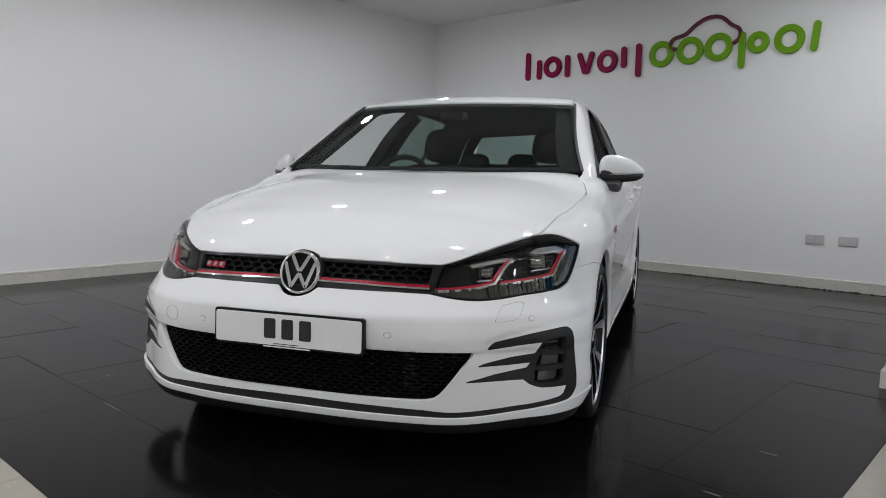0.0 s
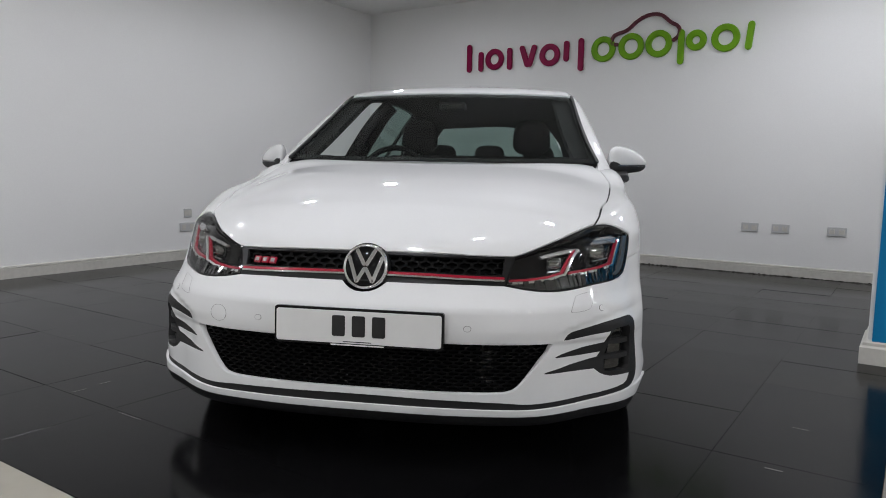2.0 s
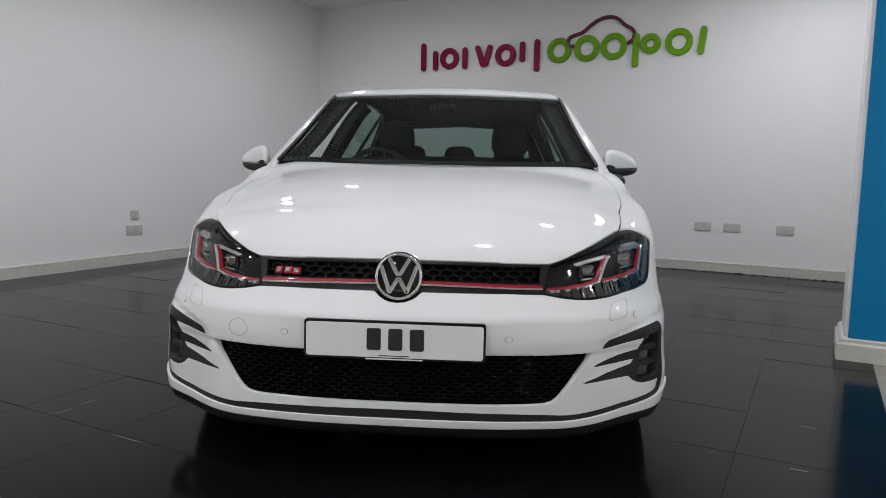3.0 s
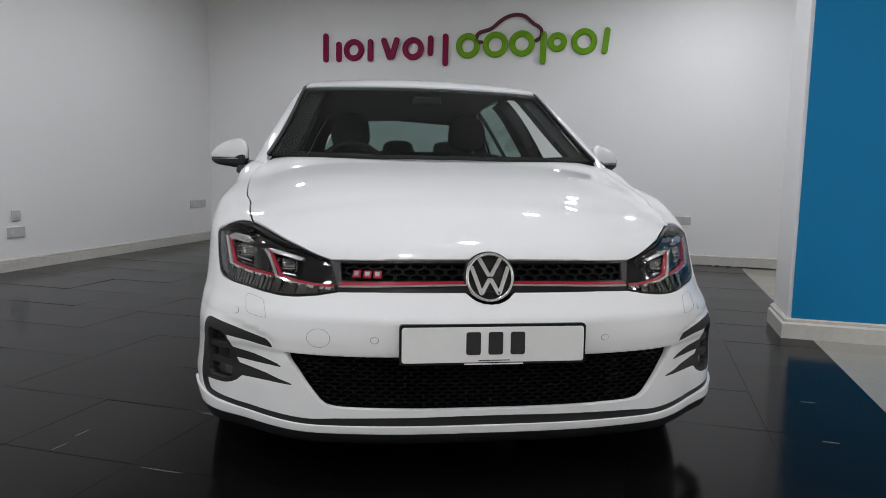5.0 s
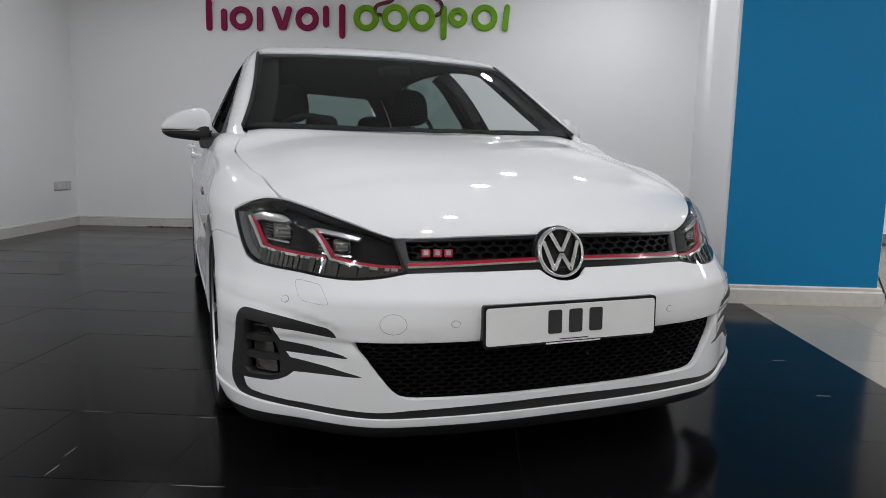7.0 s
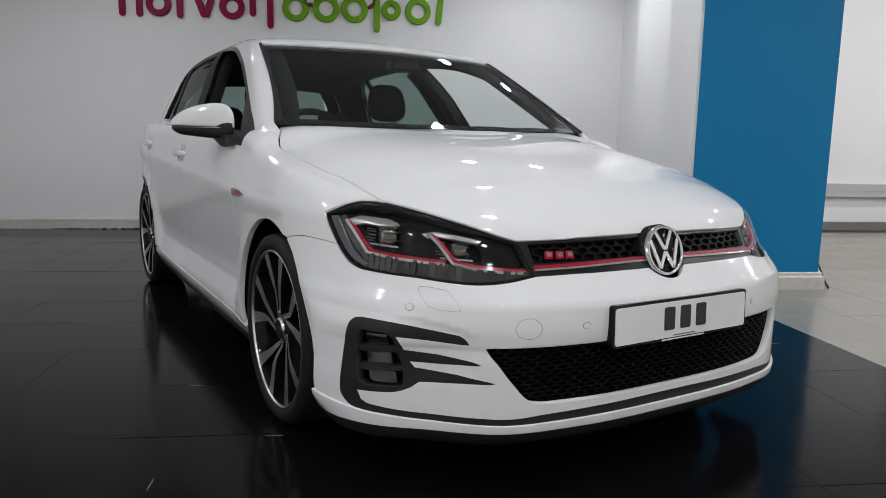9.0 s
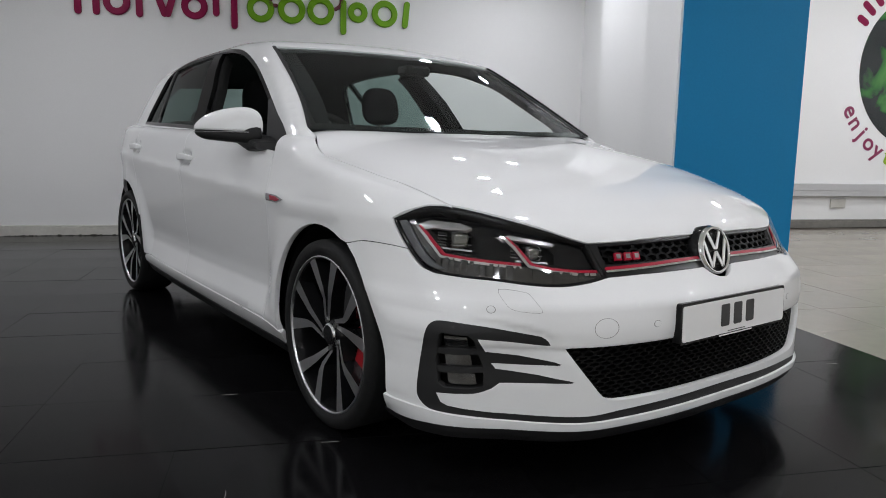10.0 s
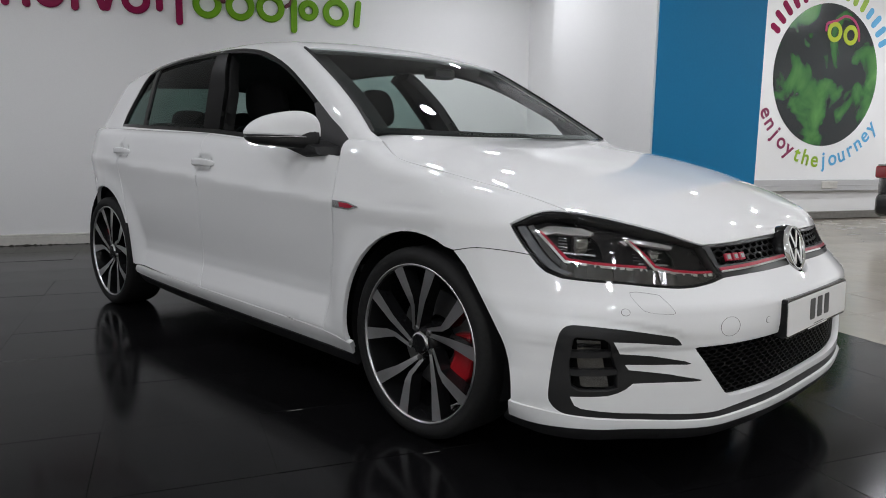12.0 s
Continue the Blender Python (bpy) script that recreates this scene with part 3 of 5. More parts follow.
def cabin_field(x, y, z):
    ax = np.abs(x)
    screen = (z - SCREEN(y - 0.30 * ax ** 2)) * 0.87
    roof = z - (ROOF(y) - 0.030 * (ax / 0.6) ** 2)
    side = (ax - (TUMBLE(z) + CABIN(y))) * 0.9
    rear = (y - 4.12 + 0.62 * (z - 1.0) + 0.1 * ax ** 2) * 0.85
    f = smax(screen, roof, 0.03)
    f = smax(f, side, 0.03)
    return smax(f, rear, 0.05)


def shoot(field, origin, way, far=3.0):
    """Where rays that start inside leave the field; arrays of shape (n, 3)."""
    o, d = np.atleast_2d(np.asarray(origin, float)), np.atleast_2d(np.asarray(way, float))
    o = np.broadcast_to(o, d.shape) if len(o) == 1 else o
    d = np.broadcast_to(d, o.shape) if len(d) == 1 else d
    lo, hi = np.zeros(len(o)), np.full(len(o), far)
    for _ in range(34):
        mid = (lo + hi) / 2
        p = o + d * mid[:, None]
        inside = field(p[:, 0], p[:, 1], p[:, 2]) < 0
        lo, hi = np.where(inside, mid, lo), np.where(inside, hi, mid)
    return o + d * lo[:, None]


def normals(field, p, e=0.002):
    g = np.stack([field(p[:, 0] + dx, p[:, 1] + dy, p[:, 2] + dz) - field(p[:, 0] - dx, p[:, 1] - dy, p[:, 2] - dz)
                  for dx, dy, dz in ((e, 0, 0), (0, e, 0), (0, 0, e))], 1)
    return g / np.maximum(np.linalg.norm(g, axis=1, keepdims=True), 1e-9)


# maps from a flat sheet to rays: round the nose (degrees, height), from in front, from the side, from above, round the flank
def nose_rays(q):
    a = np.radians(q[:, 0])
    n = len(q)
    return np.stack([np.zeros(n), np.full(n, 1.1), q[:, 1]], 1), np.stack([np.sin(a), -np.cos(a), np.zeros(n)], 1)


def side_rays(q):
    n = len(q)
    return np.stack([np.zeros(n), q[:, 0], q[:, 1]], 1), np.tile([1.0, 0, 0], (n, 1))


def top_rays(q):
    n = len(q)
    return np.stack([q[:, 0], q[:, 1], np.full(n, 0.5)], 1), np.tile([0, 0, 1.0], (n, 1))


def cabin_top_rays(q):
    o, d = top_rays(q)
    o[:, 2] = 0.8
    return o, d


def flank_rays(q):
    """(y, degrees) round a line along the car at x 0.5, z 0.62; 0 points out, 90 up."""
    a = np.radians(q[:, 1])
    n = len(q)
    return np.stack([np.full(n, 0.50), q[:, 0], np.full(n, 0.62)], 1), np.stack([np.cos(a), np.zeros(n), np.sin(a)], 1)


def cabin_rays(q):
    """(y, degrees) round a line along the cabin at x 0.3, z 0.95."""
    a = np.radians(q[:, 1])
    n = len(q)
    return np.stack([np.full(n, 0.30), q[:, 0], np.full(n, 0.95)], 1), np.stack([np.cos(a), np.zeros(n), np.sin(a)], 1)


def rear_rays(q):
    n = len(q)
    return np.stack([q[:, 0], np.full(n, 3.2), q[:, 1]], 1), np.tile([0, 1.0, 0], (n, 1))


def inside(poly, pts):
    """Even-odd test of points against a polygon."""
    x, y = pts[:, 0], pts[:, 1]
    hit = np.zeros(len(pts), bool)
    p = np.asarray(poly)
    for (x0, y0), (x1, y1) in zip(p, np.roll(p, -1, 0)):
        if y0 != y1:
            cross = ((y0 > y) != (y1 > y)) & (x < (x1 - x0) * (y - y0) / (y1 - y0) + x0)
            hit ^= cross
    return hit


def dense(poly, step):
    out = []
    for a, b in zip(poly, np.roll(poly, -1, 0)):
        n = max(1, int(math.ceil(np.hypot(*(b - a)) / step)))
        out += [a + (b - a) * k / n for k in range(n)]
    return np.array(out)


def sheet(outline, rays, field, holes=(), step=0.03, scale=(1.0, 1.0), depth=0.012, offset=0.0, mirror=False):
    """Mesh of the skin inside an outline, with its edges folded in by depth."""
    sc = np.array(scale)
    loops = [dense(np.asarray(l, float) * sc, step) for l in (outline, *holes)]
    lo, hi = loops[0].min(0), loops[0].max(0)
    gx, gy = np.meshgrid(np.arange(lo[0] + step / 2, hi[0], step), np.arange(lo[1] + step / 2, hi[1], step * 0.87))
    gx = gx + (np.arange(gx.shape[0]) % 2)[:, None] * step / 2
    grid = np.stack([gx.ravel(), gy.ravel()], 1)
    ok = inside(loops[0], grid)
    for l in loops[1:]:
        ok &= ~inside(l, grid)
    grid = grid[ok]
    edge = np.concatenate(loops)
    if len(grid):
        far = np.array([np.min(np.hypot(*(edge - g).T)) > step * 0.42 for g in grid])
        grid = grid[far]
    pts = np.concatenate([edge, grid]) if len(grid) else edge
    cons, k = [], 0
    for l in loops:
        cons += [(k + i, k + (i + 1) % len(l)) for i in range(len(l))]
        k += len(l)
    res = geometry.delaunay_2d_cdt([Vector(p) for p in pts], cons, [], 0, 1e-7)
    flat = np.array([tuple(v) for v in res[0]])
    tris = np.array([f for f in res[2]])
    mid = flat[tris].mean(1)
    ok = inside(loops[0], mid)
    for l in loops[1:]:
        ok &= ~inside(l, mid)
    tris = tris[ok]
    o, d = rays(flat / sc)
    p = shoot(field, o, d)
    n = normals(field, p)
    p = p + n * offset
    count = {}
    for t in tris:
        for i in range(3):
            e = (int(t[i]), int(t[(i + 1) % 3]))
            count[tuple(sorted(e))] = e if tuple(sorted(e)) not in count else None
    rim = [e for e in count.values() if e]
    verts, norms = [tuple(v) for v in p], [tuple(v) for v in n]
    faces = []
    for a, b, c in tris.tolist():
        nn = np.cross(p[b] - p[a], p[c] - p[a])
        faces.append((a, b, c) if nn @ n[a] > 0 else (a, c, b))
    turned = {}
    for f in faces:
        for i in range(3):
            turned[(f[i], f[(i + 1) % 3])] = True
    if depth:
        for a, b in rim:
            if (a, b) not in turned:
                a, b = b, a
            t = p[b] - p[a]
            out = np.cross(t, n[a])
            out = out / max(1e-9, np.linalg.norm(out))
            k = len(verts)
            soft = [(0.7 * n[i] + 0.7 * out) for i in (a, b)]
            verts += [tuple(p[b]), tuple(p[a]), tuple(p[a] - n[a] * depth), tuple(p[b] - n[b] * depth)]
            norms += [tuple(soft[1]), tuple(soft[0]), tuple(out), tuple(out)]
            faces.append((k, k + 1, k + 2, k + 3))
    if mirror:
        verts = [(-x, y, z) for x, y, z in verts]
        norms = [(-x, y, z) for x, y, z in norms]
        faces = [f[::-1] for f in faces]
    me = bpy.data.meshes.new("skin")
    me.from_pydata(verts, [], faces)
    me.update()
    me.shade_smooth()
    me.normals_split_custom_set_from_vertices([Vector(v).normalized() for v in norms])
    return me


def skin(name, material, parent, outline, rays, field, label="", **kw):
    me = sheet(outline, rays, field, **kw)
    me.name = name
    me.materials.append(material)
    ob = new(name, me)
    ob.parent = parent
    return tagged(ob, label)


def both(name, material, parent, outline, rays, field, label="", **kw):
    """The same panel on each flank, right one first."""
    return [skin(name, material, p, outline, rays, field, label, mirror=m, **kw)
            for m, p in zip((True, False), parent if isinstance(parent, (list, tuple)) else (parent, parent))]


def whole(half):
    """A closed outline from its right half, which runs from the middle to the middle."""
    return list(half) + [(-x, y) for x, y in half[::-1] if abs(x) > 1e-6]


NOSE_SCALE, FLANK_SCALE = (0.0155, 1.0), (1.0, 0.0066)


def strip_on(points, width, scale=NOSE_SCALE):
    """Outline of a stroke on a sheet, its width in metres."""
    o = stroke_outline([(x * scale[0], y * scale[1]) for x, y in points], width)
    return [(p[0] / scale[0], p[1] / scale[1]) for p in o]


# ---- the white hatchback ----
def arc_pts(cy, cz, r, a0, a1, n):
    return [(cy + r * math.cos(radians(a0 + (a1 - a0) * k / n)), cz + r * math.sin(radians(a0 + (a1 - a0) * k / n))) for k in range(n + 1)]


def to_flank(pts):
    """Side points (y, z) to the flank sheet."""
    q = np.array(pts, float)
    o, d = side_rays(q)
    p = shoot(low_field, o, d)
    return [(float(a[1]), math.degrees(math.atan2(a[2] - 0.62, a[0] - 0.5))) for a in p]


def top_to_flank(pts):
    """Points from above (x, y) to the flank sheet."""
    o, d = top_rays(np.array(pts, float))
    p = shoot(low_field, o, d)
    return [(float(a[1]), math.degrees(math.atan2(a[2] - 0.62, a[0] - 0.5))) for a in p]


def nose_to_flank(pts):
    o, d = nose_rays(np.array(pts, float))
    p = shoot(low_field, o, d)
    return [(float(a[1]), math.degrees(math.atan2(a[2] - 0.62, a[0] - 0.5))) for a in p]


def top_to_cabin(pts):
    o, d = cabin_top_rays(np.array(pts, float))
    p = shoot(cabin_field, o, d)
    return [(float(a[1]), math.degrees(math.atan2(a[2] - 0.95, a[0] - 0.3))) for a in p]


def side_to_cabin(pts):
    q = np.array(pts, float)
    o, d = side_rays(q)
    p = shoot(cabin_field, o, d)
    return [(float(a[1]), math.degrees(math.atan2(a[2] - 0.95, a[0] - 0.3))) for a in p]


def on_nose(pts, offset=0.0):
    o, d = nose_rays(np.array(pts, float))
    p = shoot(low_field, o, d)
    n = normals(low_field, p)
    return p + n * offset, n


LAMP_TOP = [(25.9, 0.674), (28.4, 0.686), (32.2, 0.709), (36.4, 0.7295), (40.7, 0.7465), (45.1, 0.760), (47.4, 0.765), (51.0, 0.7655), (53.3, 0.755)]
LAMP_REAR = [(56.5, 0.728), (55.8, 0.705), (54.2, 0.666), (52.5, 0.631), (50.8, 0.605)]
LAMP_FOOT = [(48.6, 0.5915), (44.1, 0.586), (39.8, 0.583), (36.0, 0.577), (32.2, 0.5725), (29.4, 0.574), (26.6, 0.580), (23.7, 0.590)]
SHUT_LINE = [(0.7165, 0.431), (0.736, 0.52), (0.749, 0.645), (0.768, 0.72), (0.779, 0.80), (0.788, 0.90), (0.793, 0.98), (0.796, 1.07), (0.779, 1.145), (0.737, 1.245)]
car = thing("car", "white five-door hatchback with red-lined grille and lowered front windows", "car")


def bumper():
    body = [(0, 0.562), (1.2, 0.564), (2.2, 0.570), (3.0, 0.578), (3.6, 0.587), (4.0, 0.592), (6, 0.592), (12, 0.592), (18, 0.5915), (23.6, 0.588)] + spline([(x, y - 0.003) for x, y in LAMP_FOOT[::-1][1:]], 4) + spline([(50.9, 0.602), (52.3, 0.622), (53.3, 0.642)], 4)
    seam = spline([(53.5, 0.6465), (57.2, 0.652), (62.5, 0.653), (66.7, 0.638)], 4)
    arch = spline([(64.3, 0.60), (61.4, 0.53), (58.5, 0.45), (56.5, 0.385), (55.6, 0.31), (55.4, 0.25)], 4)
    foot = spline([(55.3, 0.225), (50, 0.212), (42, 0.204), (33, 0.199), (22, 0.196), (10, 0.196), (0, 0.196)], 4)
    outline = whole(body + seam + arch + foot)
    grille = whole([(0, 0.419), (13.8, 0.418), (22, 0.4165), (30.0, 0.4155)] + spline([(30.6, 0.413), (28.5, 0.359), (26.1, 0.300), (25.1, 0.278)], 3) + spline([(24.3, 0.267), (22.7, 0.2605), (19.4, 0.2585), (10, 0.258), (0, 0.258)], 3))
    outer = spline([(32.5, 0.422), (32.9, 0.434), (33.5, 0.443), (34.5, 0.449), (40.0, 0.4655), (43.4, 0.472), (46.4, 0.475), (47.8, 0.472), (48.7, 0.460), (49.2, 0.437), (49.6, 0.394), (50.0, 0.334), (50.2, 0.274), (49.7, 0.250), (48.5, 0.232), (46.8, 0.2265),
                    (43.1, 0.223), (39.5, 0.217), (35.8, 0.2125), (32.0, 0.210), (28.0, 0.207), (25.7, 0.206), (22.8, 0.206), (12, 0.207), (0, 0.207)], 4)
    inner = [(0, 0.240), (4, 0.240), (15.5, 0.236), (22.8, 0.2315), (25.6, 0.2275), (26.8, 0.2265), (28.5, 0.227), (32.0, 0.2295), (35.8, 0.232), (39.8, 0.235), (43.3, 0.2415), (45.8, 0.247), (46.7, 0.255), (47.3, 0.278)]
    inner += [(44.7, 0.281), (42.3, 0.284), (41.0, 0.291), (39.9, 0.301), (38.9, 0.3165)]
    inner += [(33.5, 0.319), (29.6, 0.319), (29.1, 0.3215), (29.9, 0.3265), (34.0, 0.3415), (39.5, 0.354), (40.1, 0.3685), (36.3, 0.3665), (31.4, 0.3675), (31.0, 0.371), (31.9, 0.3775), (36.4, 0.392), (40.9, 0.3995), (41.9, 0.4335), (38.0, 0.4295), (33.2, 0.421)]
    right = [p for p in outer] + [p for p in inner]
    # one opening runs from vent to vent through the slot over the lip
    slot = right[:len(outer)] + [(-x, y) for x, y in outer[::-1][1:]] + [(-x, y) for x, y in inner[::-1] if x > 0] + inner
    b = skin("front_bumper", PAINT, car, outline, nose_rays, low_field, "white painted front bumper with sensor eyes", holes=(grille, slot), step=0.0135, scale=NOSE_SCALE, depth=0.022)
    # dark trim in the vents and the slot, a little behind the paint
    pocket = [(41.0, 0.305), (42.4, 0.297), (46.3, 0.295), (47.2, 0.306), (47.6, 0.368), (47.2, 0.436), (46.8, 0.444), (43.2, 0.441), (42.4, 0.430), (41.9, 0.395), (41.0, 0.35)]
    skin("air_vent", MATT, b, slot, nose_rays, low_field, "matt black vent surround and slot", holes=(pocket, [(-x, y) for x, y in pocket]), step=0.02, scale=NOSE_SCALE, depth=0.03, offset=-0.0015)
    for s in (1, -1):
        f = thing("fog_lamp", "", "")
        f.parent = b
        for z0, a0, a1 in ((0.319, 41.9, 46.0), (0.367, 42.6, 46.4), (0.416, 43.2, 46.6)):
            pts = [(s * a, z) for a, z in ((a0, z0 - 0.013), (a0 + 0.5, z0 - 0.017), (a1 - 0.4, z0 - 0.017), (a1, z0 - 0.012), (a1 + 0.2, z0 + 0.016), (a0 + 0.3, z0 + 0.016))]
            skin("lens", FOG, f, pts if s > 0 else pts[::-1], nose_rays, low_field, "smoked grey lamp lens", step=0.012, scale=NOSE_SCALE, depth=0.012, offset=-0.022)
        for z0 in (0.344, 0.393):
            pts = [(s * a, z) for a, z in ((40.2, z0 - 0.002), (44.0, z0 - 0.008), (47.9, z0 - 0.010), (47.9, z0 + 0.006), (44.0, z0 + 0.007), (40.2, z0 + 0.010))]
            skin("louvre", MATT, f, pts if s > 0 else pts[::-1], nose_rays, low_field, step=0.015, scale=NOSE_SCALE, depth=0.03, offset=-0.009)
    # dark shell behind every opening
    skin("backing", CABIN_DARK, b, whole([(0, 0.70), (25, 0.70), (46, 0.60), (54, 0.60), (54, 0.18), (30, 0.175), (0, 0.175)]), nose_rays, low_field, "dark inner panel", step=0.05, scale=NOSE_SCALE, depth=0, offset=-0.055)
    # lip under the slot and the dark splitter below it
    ridge = spline([(0, 0.212), (12, 0.2115), (22, 0.2095), (27, 0.209), (33, 0.212), (40, 0.2175), (46, 0.225), (49.7, 0.232), (51.6, 0.2355), (54, 0.239), (55.6, 0.244)], 4)
    keel = spline([(55.5, 0.196), (51.5, 0.193), (47, 0.194), (40, 0.194), (33, 0.192), (27, 0.1905), (20, 0.191), (10, 0.192), (0, 0.1925)], 4)
    skin("lip", PAINT, b, whole(ridge + keel), nose_rays, low_field, "white lip", step=0.014, scale=NOSE_SCALE, depth=0.02, offset=0.008)
    low = [(x, y - 0.017) for x, y in keel[::-1]]
    skin("splitter", MATT, b, strip_on([(-x, y) for x, y in low[::-1]] + low[1:], 0.032), nose_rays, low_field, "black plastic splitter", step=0.018, scale=NOSE_SCALE, depth=0.05, offset=0.006)
    # sensors, towing cover and washer covers as fine gaps
    for a, z, r in ((17.1, 0.467, 0.0095), (-17.1, 0.467, 0.0095), (40.3, 0.512, 0.0095), (-40.3, 0.512, 0.0095)):
        disc = [(a + r / 0.0155 * math.cos(t * math.pi / 10), z + r * math.sin(t * math.pi / 10)) for t in range(20)]
        inner_d = [(a + (r - 0.0013) / 0.0155 * math.cos(t * math.pi / 10), z + (r - 0.0013) * math.sin(t * math.pi / 10)) for t in range(20)]
        skin("sensor_ring", GAP, b, disc, nose_rays, low_field, holes=(inner_d,), step=0.01, scale=NOSE_SCALE, depth=0.002, offset=0.0006)
        skin("sensor", PAINT, b, inner_d, nose_rays, low_field, step=0.006, scale=NOSE_SCALE, depth=0.003, offset=0.002)
    a, z, r = -25.1, 0.466, 0.027
    disc = [(a + r / 0.0155 * math.cos(t * math.pi / 18), z + r * math.sin(t * math.pi / 18)) for t in range(36)]
    inner_d = [(a + (r - 0.0009) / 0.0155 * math.cos(t * math.pi / 18), z + (r - 0.0009) * math.sin(t * math.pi / 18)) for t in range(36)]
    skin("towing_cover", GAP, b, disc, nose_rays, low_field, "round towing eye cover", holes=(inner_d,), step=0.01, scale=NOSE_SCALE, depth=0.001, offset=0.0006)
    for s in (1, -1):
        o = spline([(39.4, 0.561), (36.0, 0.557), (35.1, 0.548), (33.8, 0.517), (34.2, 0.508), (37.3, 0.513), (38.4, 0.528)], 3, True)
        i = [(36.6 + (x - 36.6) * 0.985, 0.535 + (y - 0.535) * 0.974) for x, y in o]
        o, i = [[(s * x, y) for x, y in l] for l in (o, i)]
        skin("washer_cover", GAP, b, o, nose_rays, low_field, holes=(i,), step=0.01, scale=NOSE_SCALE, depth=0.001, offset=0.0006)
    # lower grille, a honeycomb behind the opening
    part("honeycomb", honeycomb(grille, 0.0076, 0.0018, -0.022, 2.2), DEEP, b, "black honeycomb mesh", smooth=False)["kind"] = "stuff"
    # cooler brackets that show through the mesh
    for k in range(4):
        z0 = 0.285 + 0.031 * k
        skin("bracket", LENS_GREY, b, [(19.3, z0), (21.2, z0), (21.4, z0 + 0.022), (19.3, z0 + 0.024)], nose_rays, low_field, "grey bracket behind the mesh", step=0.015, scale=NOSE_SCALE, depth=0.01, offset=-0.034)
    # upper grille band
    band = whole([(0, 0.682), (4, 0.682), (12.8, 0.681), (26.3, 0.675), (25.5, 0.645), (24.2, 0.5895), (12, 0.5945), (0, 0.5945)])
    g = skin("grille", SATIN, car, band, nose_rays, low_field, "black honeycomb grille with red and chrome lines", holes=(whole([(0, 0.675), (12, 0.674), (24.4, 0.669), (23.6, 0.621), (12, 0.625), (0, 0.626)]),), step=0.02, scale=NOSE_SCALE, depth=0.02, offset=-0.004)
    part("honeycomb", honeycomb(whole([(0, 0.677), (12, 0.676), (24.6, 0.671), (23.8, 0.619), (12, 0.623), (0, 0.624)]), 0.0110, 0.0028, -0.014, 1.9), DEEP, g, "gloss black honeycomb mesh")["kind"] = "stuff"
    for s in (1, -1):
        skin("red_line", RED, g, strip_on([(s * 3.6, 0.6195), (s * 12, 0.6175), (s * 23.6, 0.6105)], 0.0075), nose_rays, low_field, "red accent line", step=0.012, scale=NOSE_SCALE, depth=0.004, offset=0.001)
        skin("chrome_line", CHROME, g, strip_on([(s * 3.6, 0.6125), (s * 12, 0.6105), (s * 23.6, 0.6035)], 0.0048), nose_rays, low_field, "chrome accent line", step=0.012, scale=NOSE_SCALE, depth=0.004, offset=0.002)
    # model badge: three bright blocks with a red edge
    for k, a in enumerate((-21.3, -19.6, -18.0)):
        q = [(a - 0.60, 0.630), (a + 0.60, 0.630), (a + 0.60, 0.649), (a - 0.60, 0.649)]
        skin("badge_block", RED, g, q, nose_rays, low_field, "red edged badge block", step=0.01, scale=NOSE_SCALE, depth=0.008, offset=0.002)
        q = [(a - 0.34, 0.634), (a + 0.34, 0.634), (a + 0.34, 0.645), (a - 0.34, 0.645)]
        skin("badge_face", DISC, g, q, nose_rays, low_field, step=0.01, scale=NOSE_SCALE, depth=0.004, offset=0.004)
    return b


def honeycomb(outline, r, bar, offset, stretch):
    """Hexagonal mesh of bars laid on the nose inside an outline; stretch widens the cells."""
    rx = r * stretch / 0.0155
    poly = np.array(outline)
    lo, hi = poly.min(0), poly.max(0)
    verts, faces = [], []
    k = 1 - bar / r
    dx, dz = rx * math.sqrt(3), r * 1.5
    rows = int((hi[1] - lo[1]) / dz) + 2
    cols = int((hi[0] - lo[0]) / dx) + 2
    centres = [(lo[0] + (c + 0.5 * (q % 2)) * dx, lo[1] + q * dz) for q in range(rows) for c in range(cols)]
    inside_c = inside(outline, np.array(centres))
    flat = []
    for (cx, cz), ok in zip(centres, inside_c):
        if not ok:
            continue
        for f in (1.0, k):
            flat += [(cx + rx * f * math.sin(i * math.pi / 3), cz + r * f * math.cos(i * math.pi / 3)) for i in range(6)]
    front, n = on_nose(flat, offset)
    back = front - n * 0.016
    bm = bmesh.new()
    for c in range(len(flat) // 12):
        fo = [bm.verts.new(p) for p in front[c * 12:c * 12 + 12]]
        bo = [bm.verts.new(p) for p in back[c * 12 + 6:c * 12 + 12]]
        for i in range(6):
            j = (i + 1) % 6
            bm.faces.new((fo[i], fo[j], fo[6 + j], fo[6 + i]))
            bm.faces.new((fo[6 + i], fo[6 + j], bo[j], bo[i]))
    bmesh.ops.recalc_face_normals(bm, faces=bm.faces[:])
    return bm


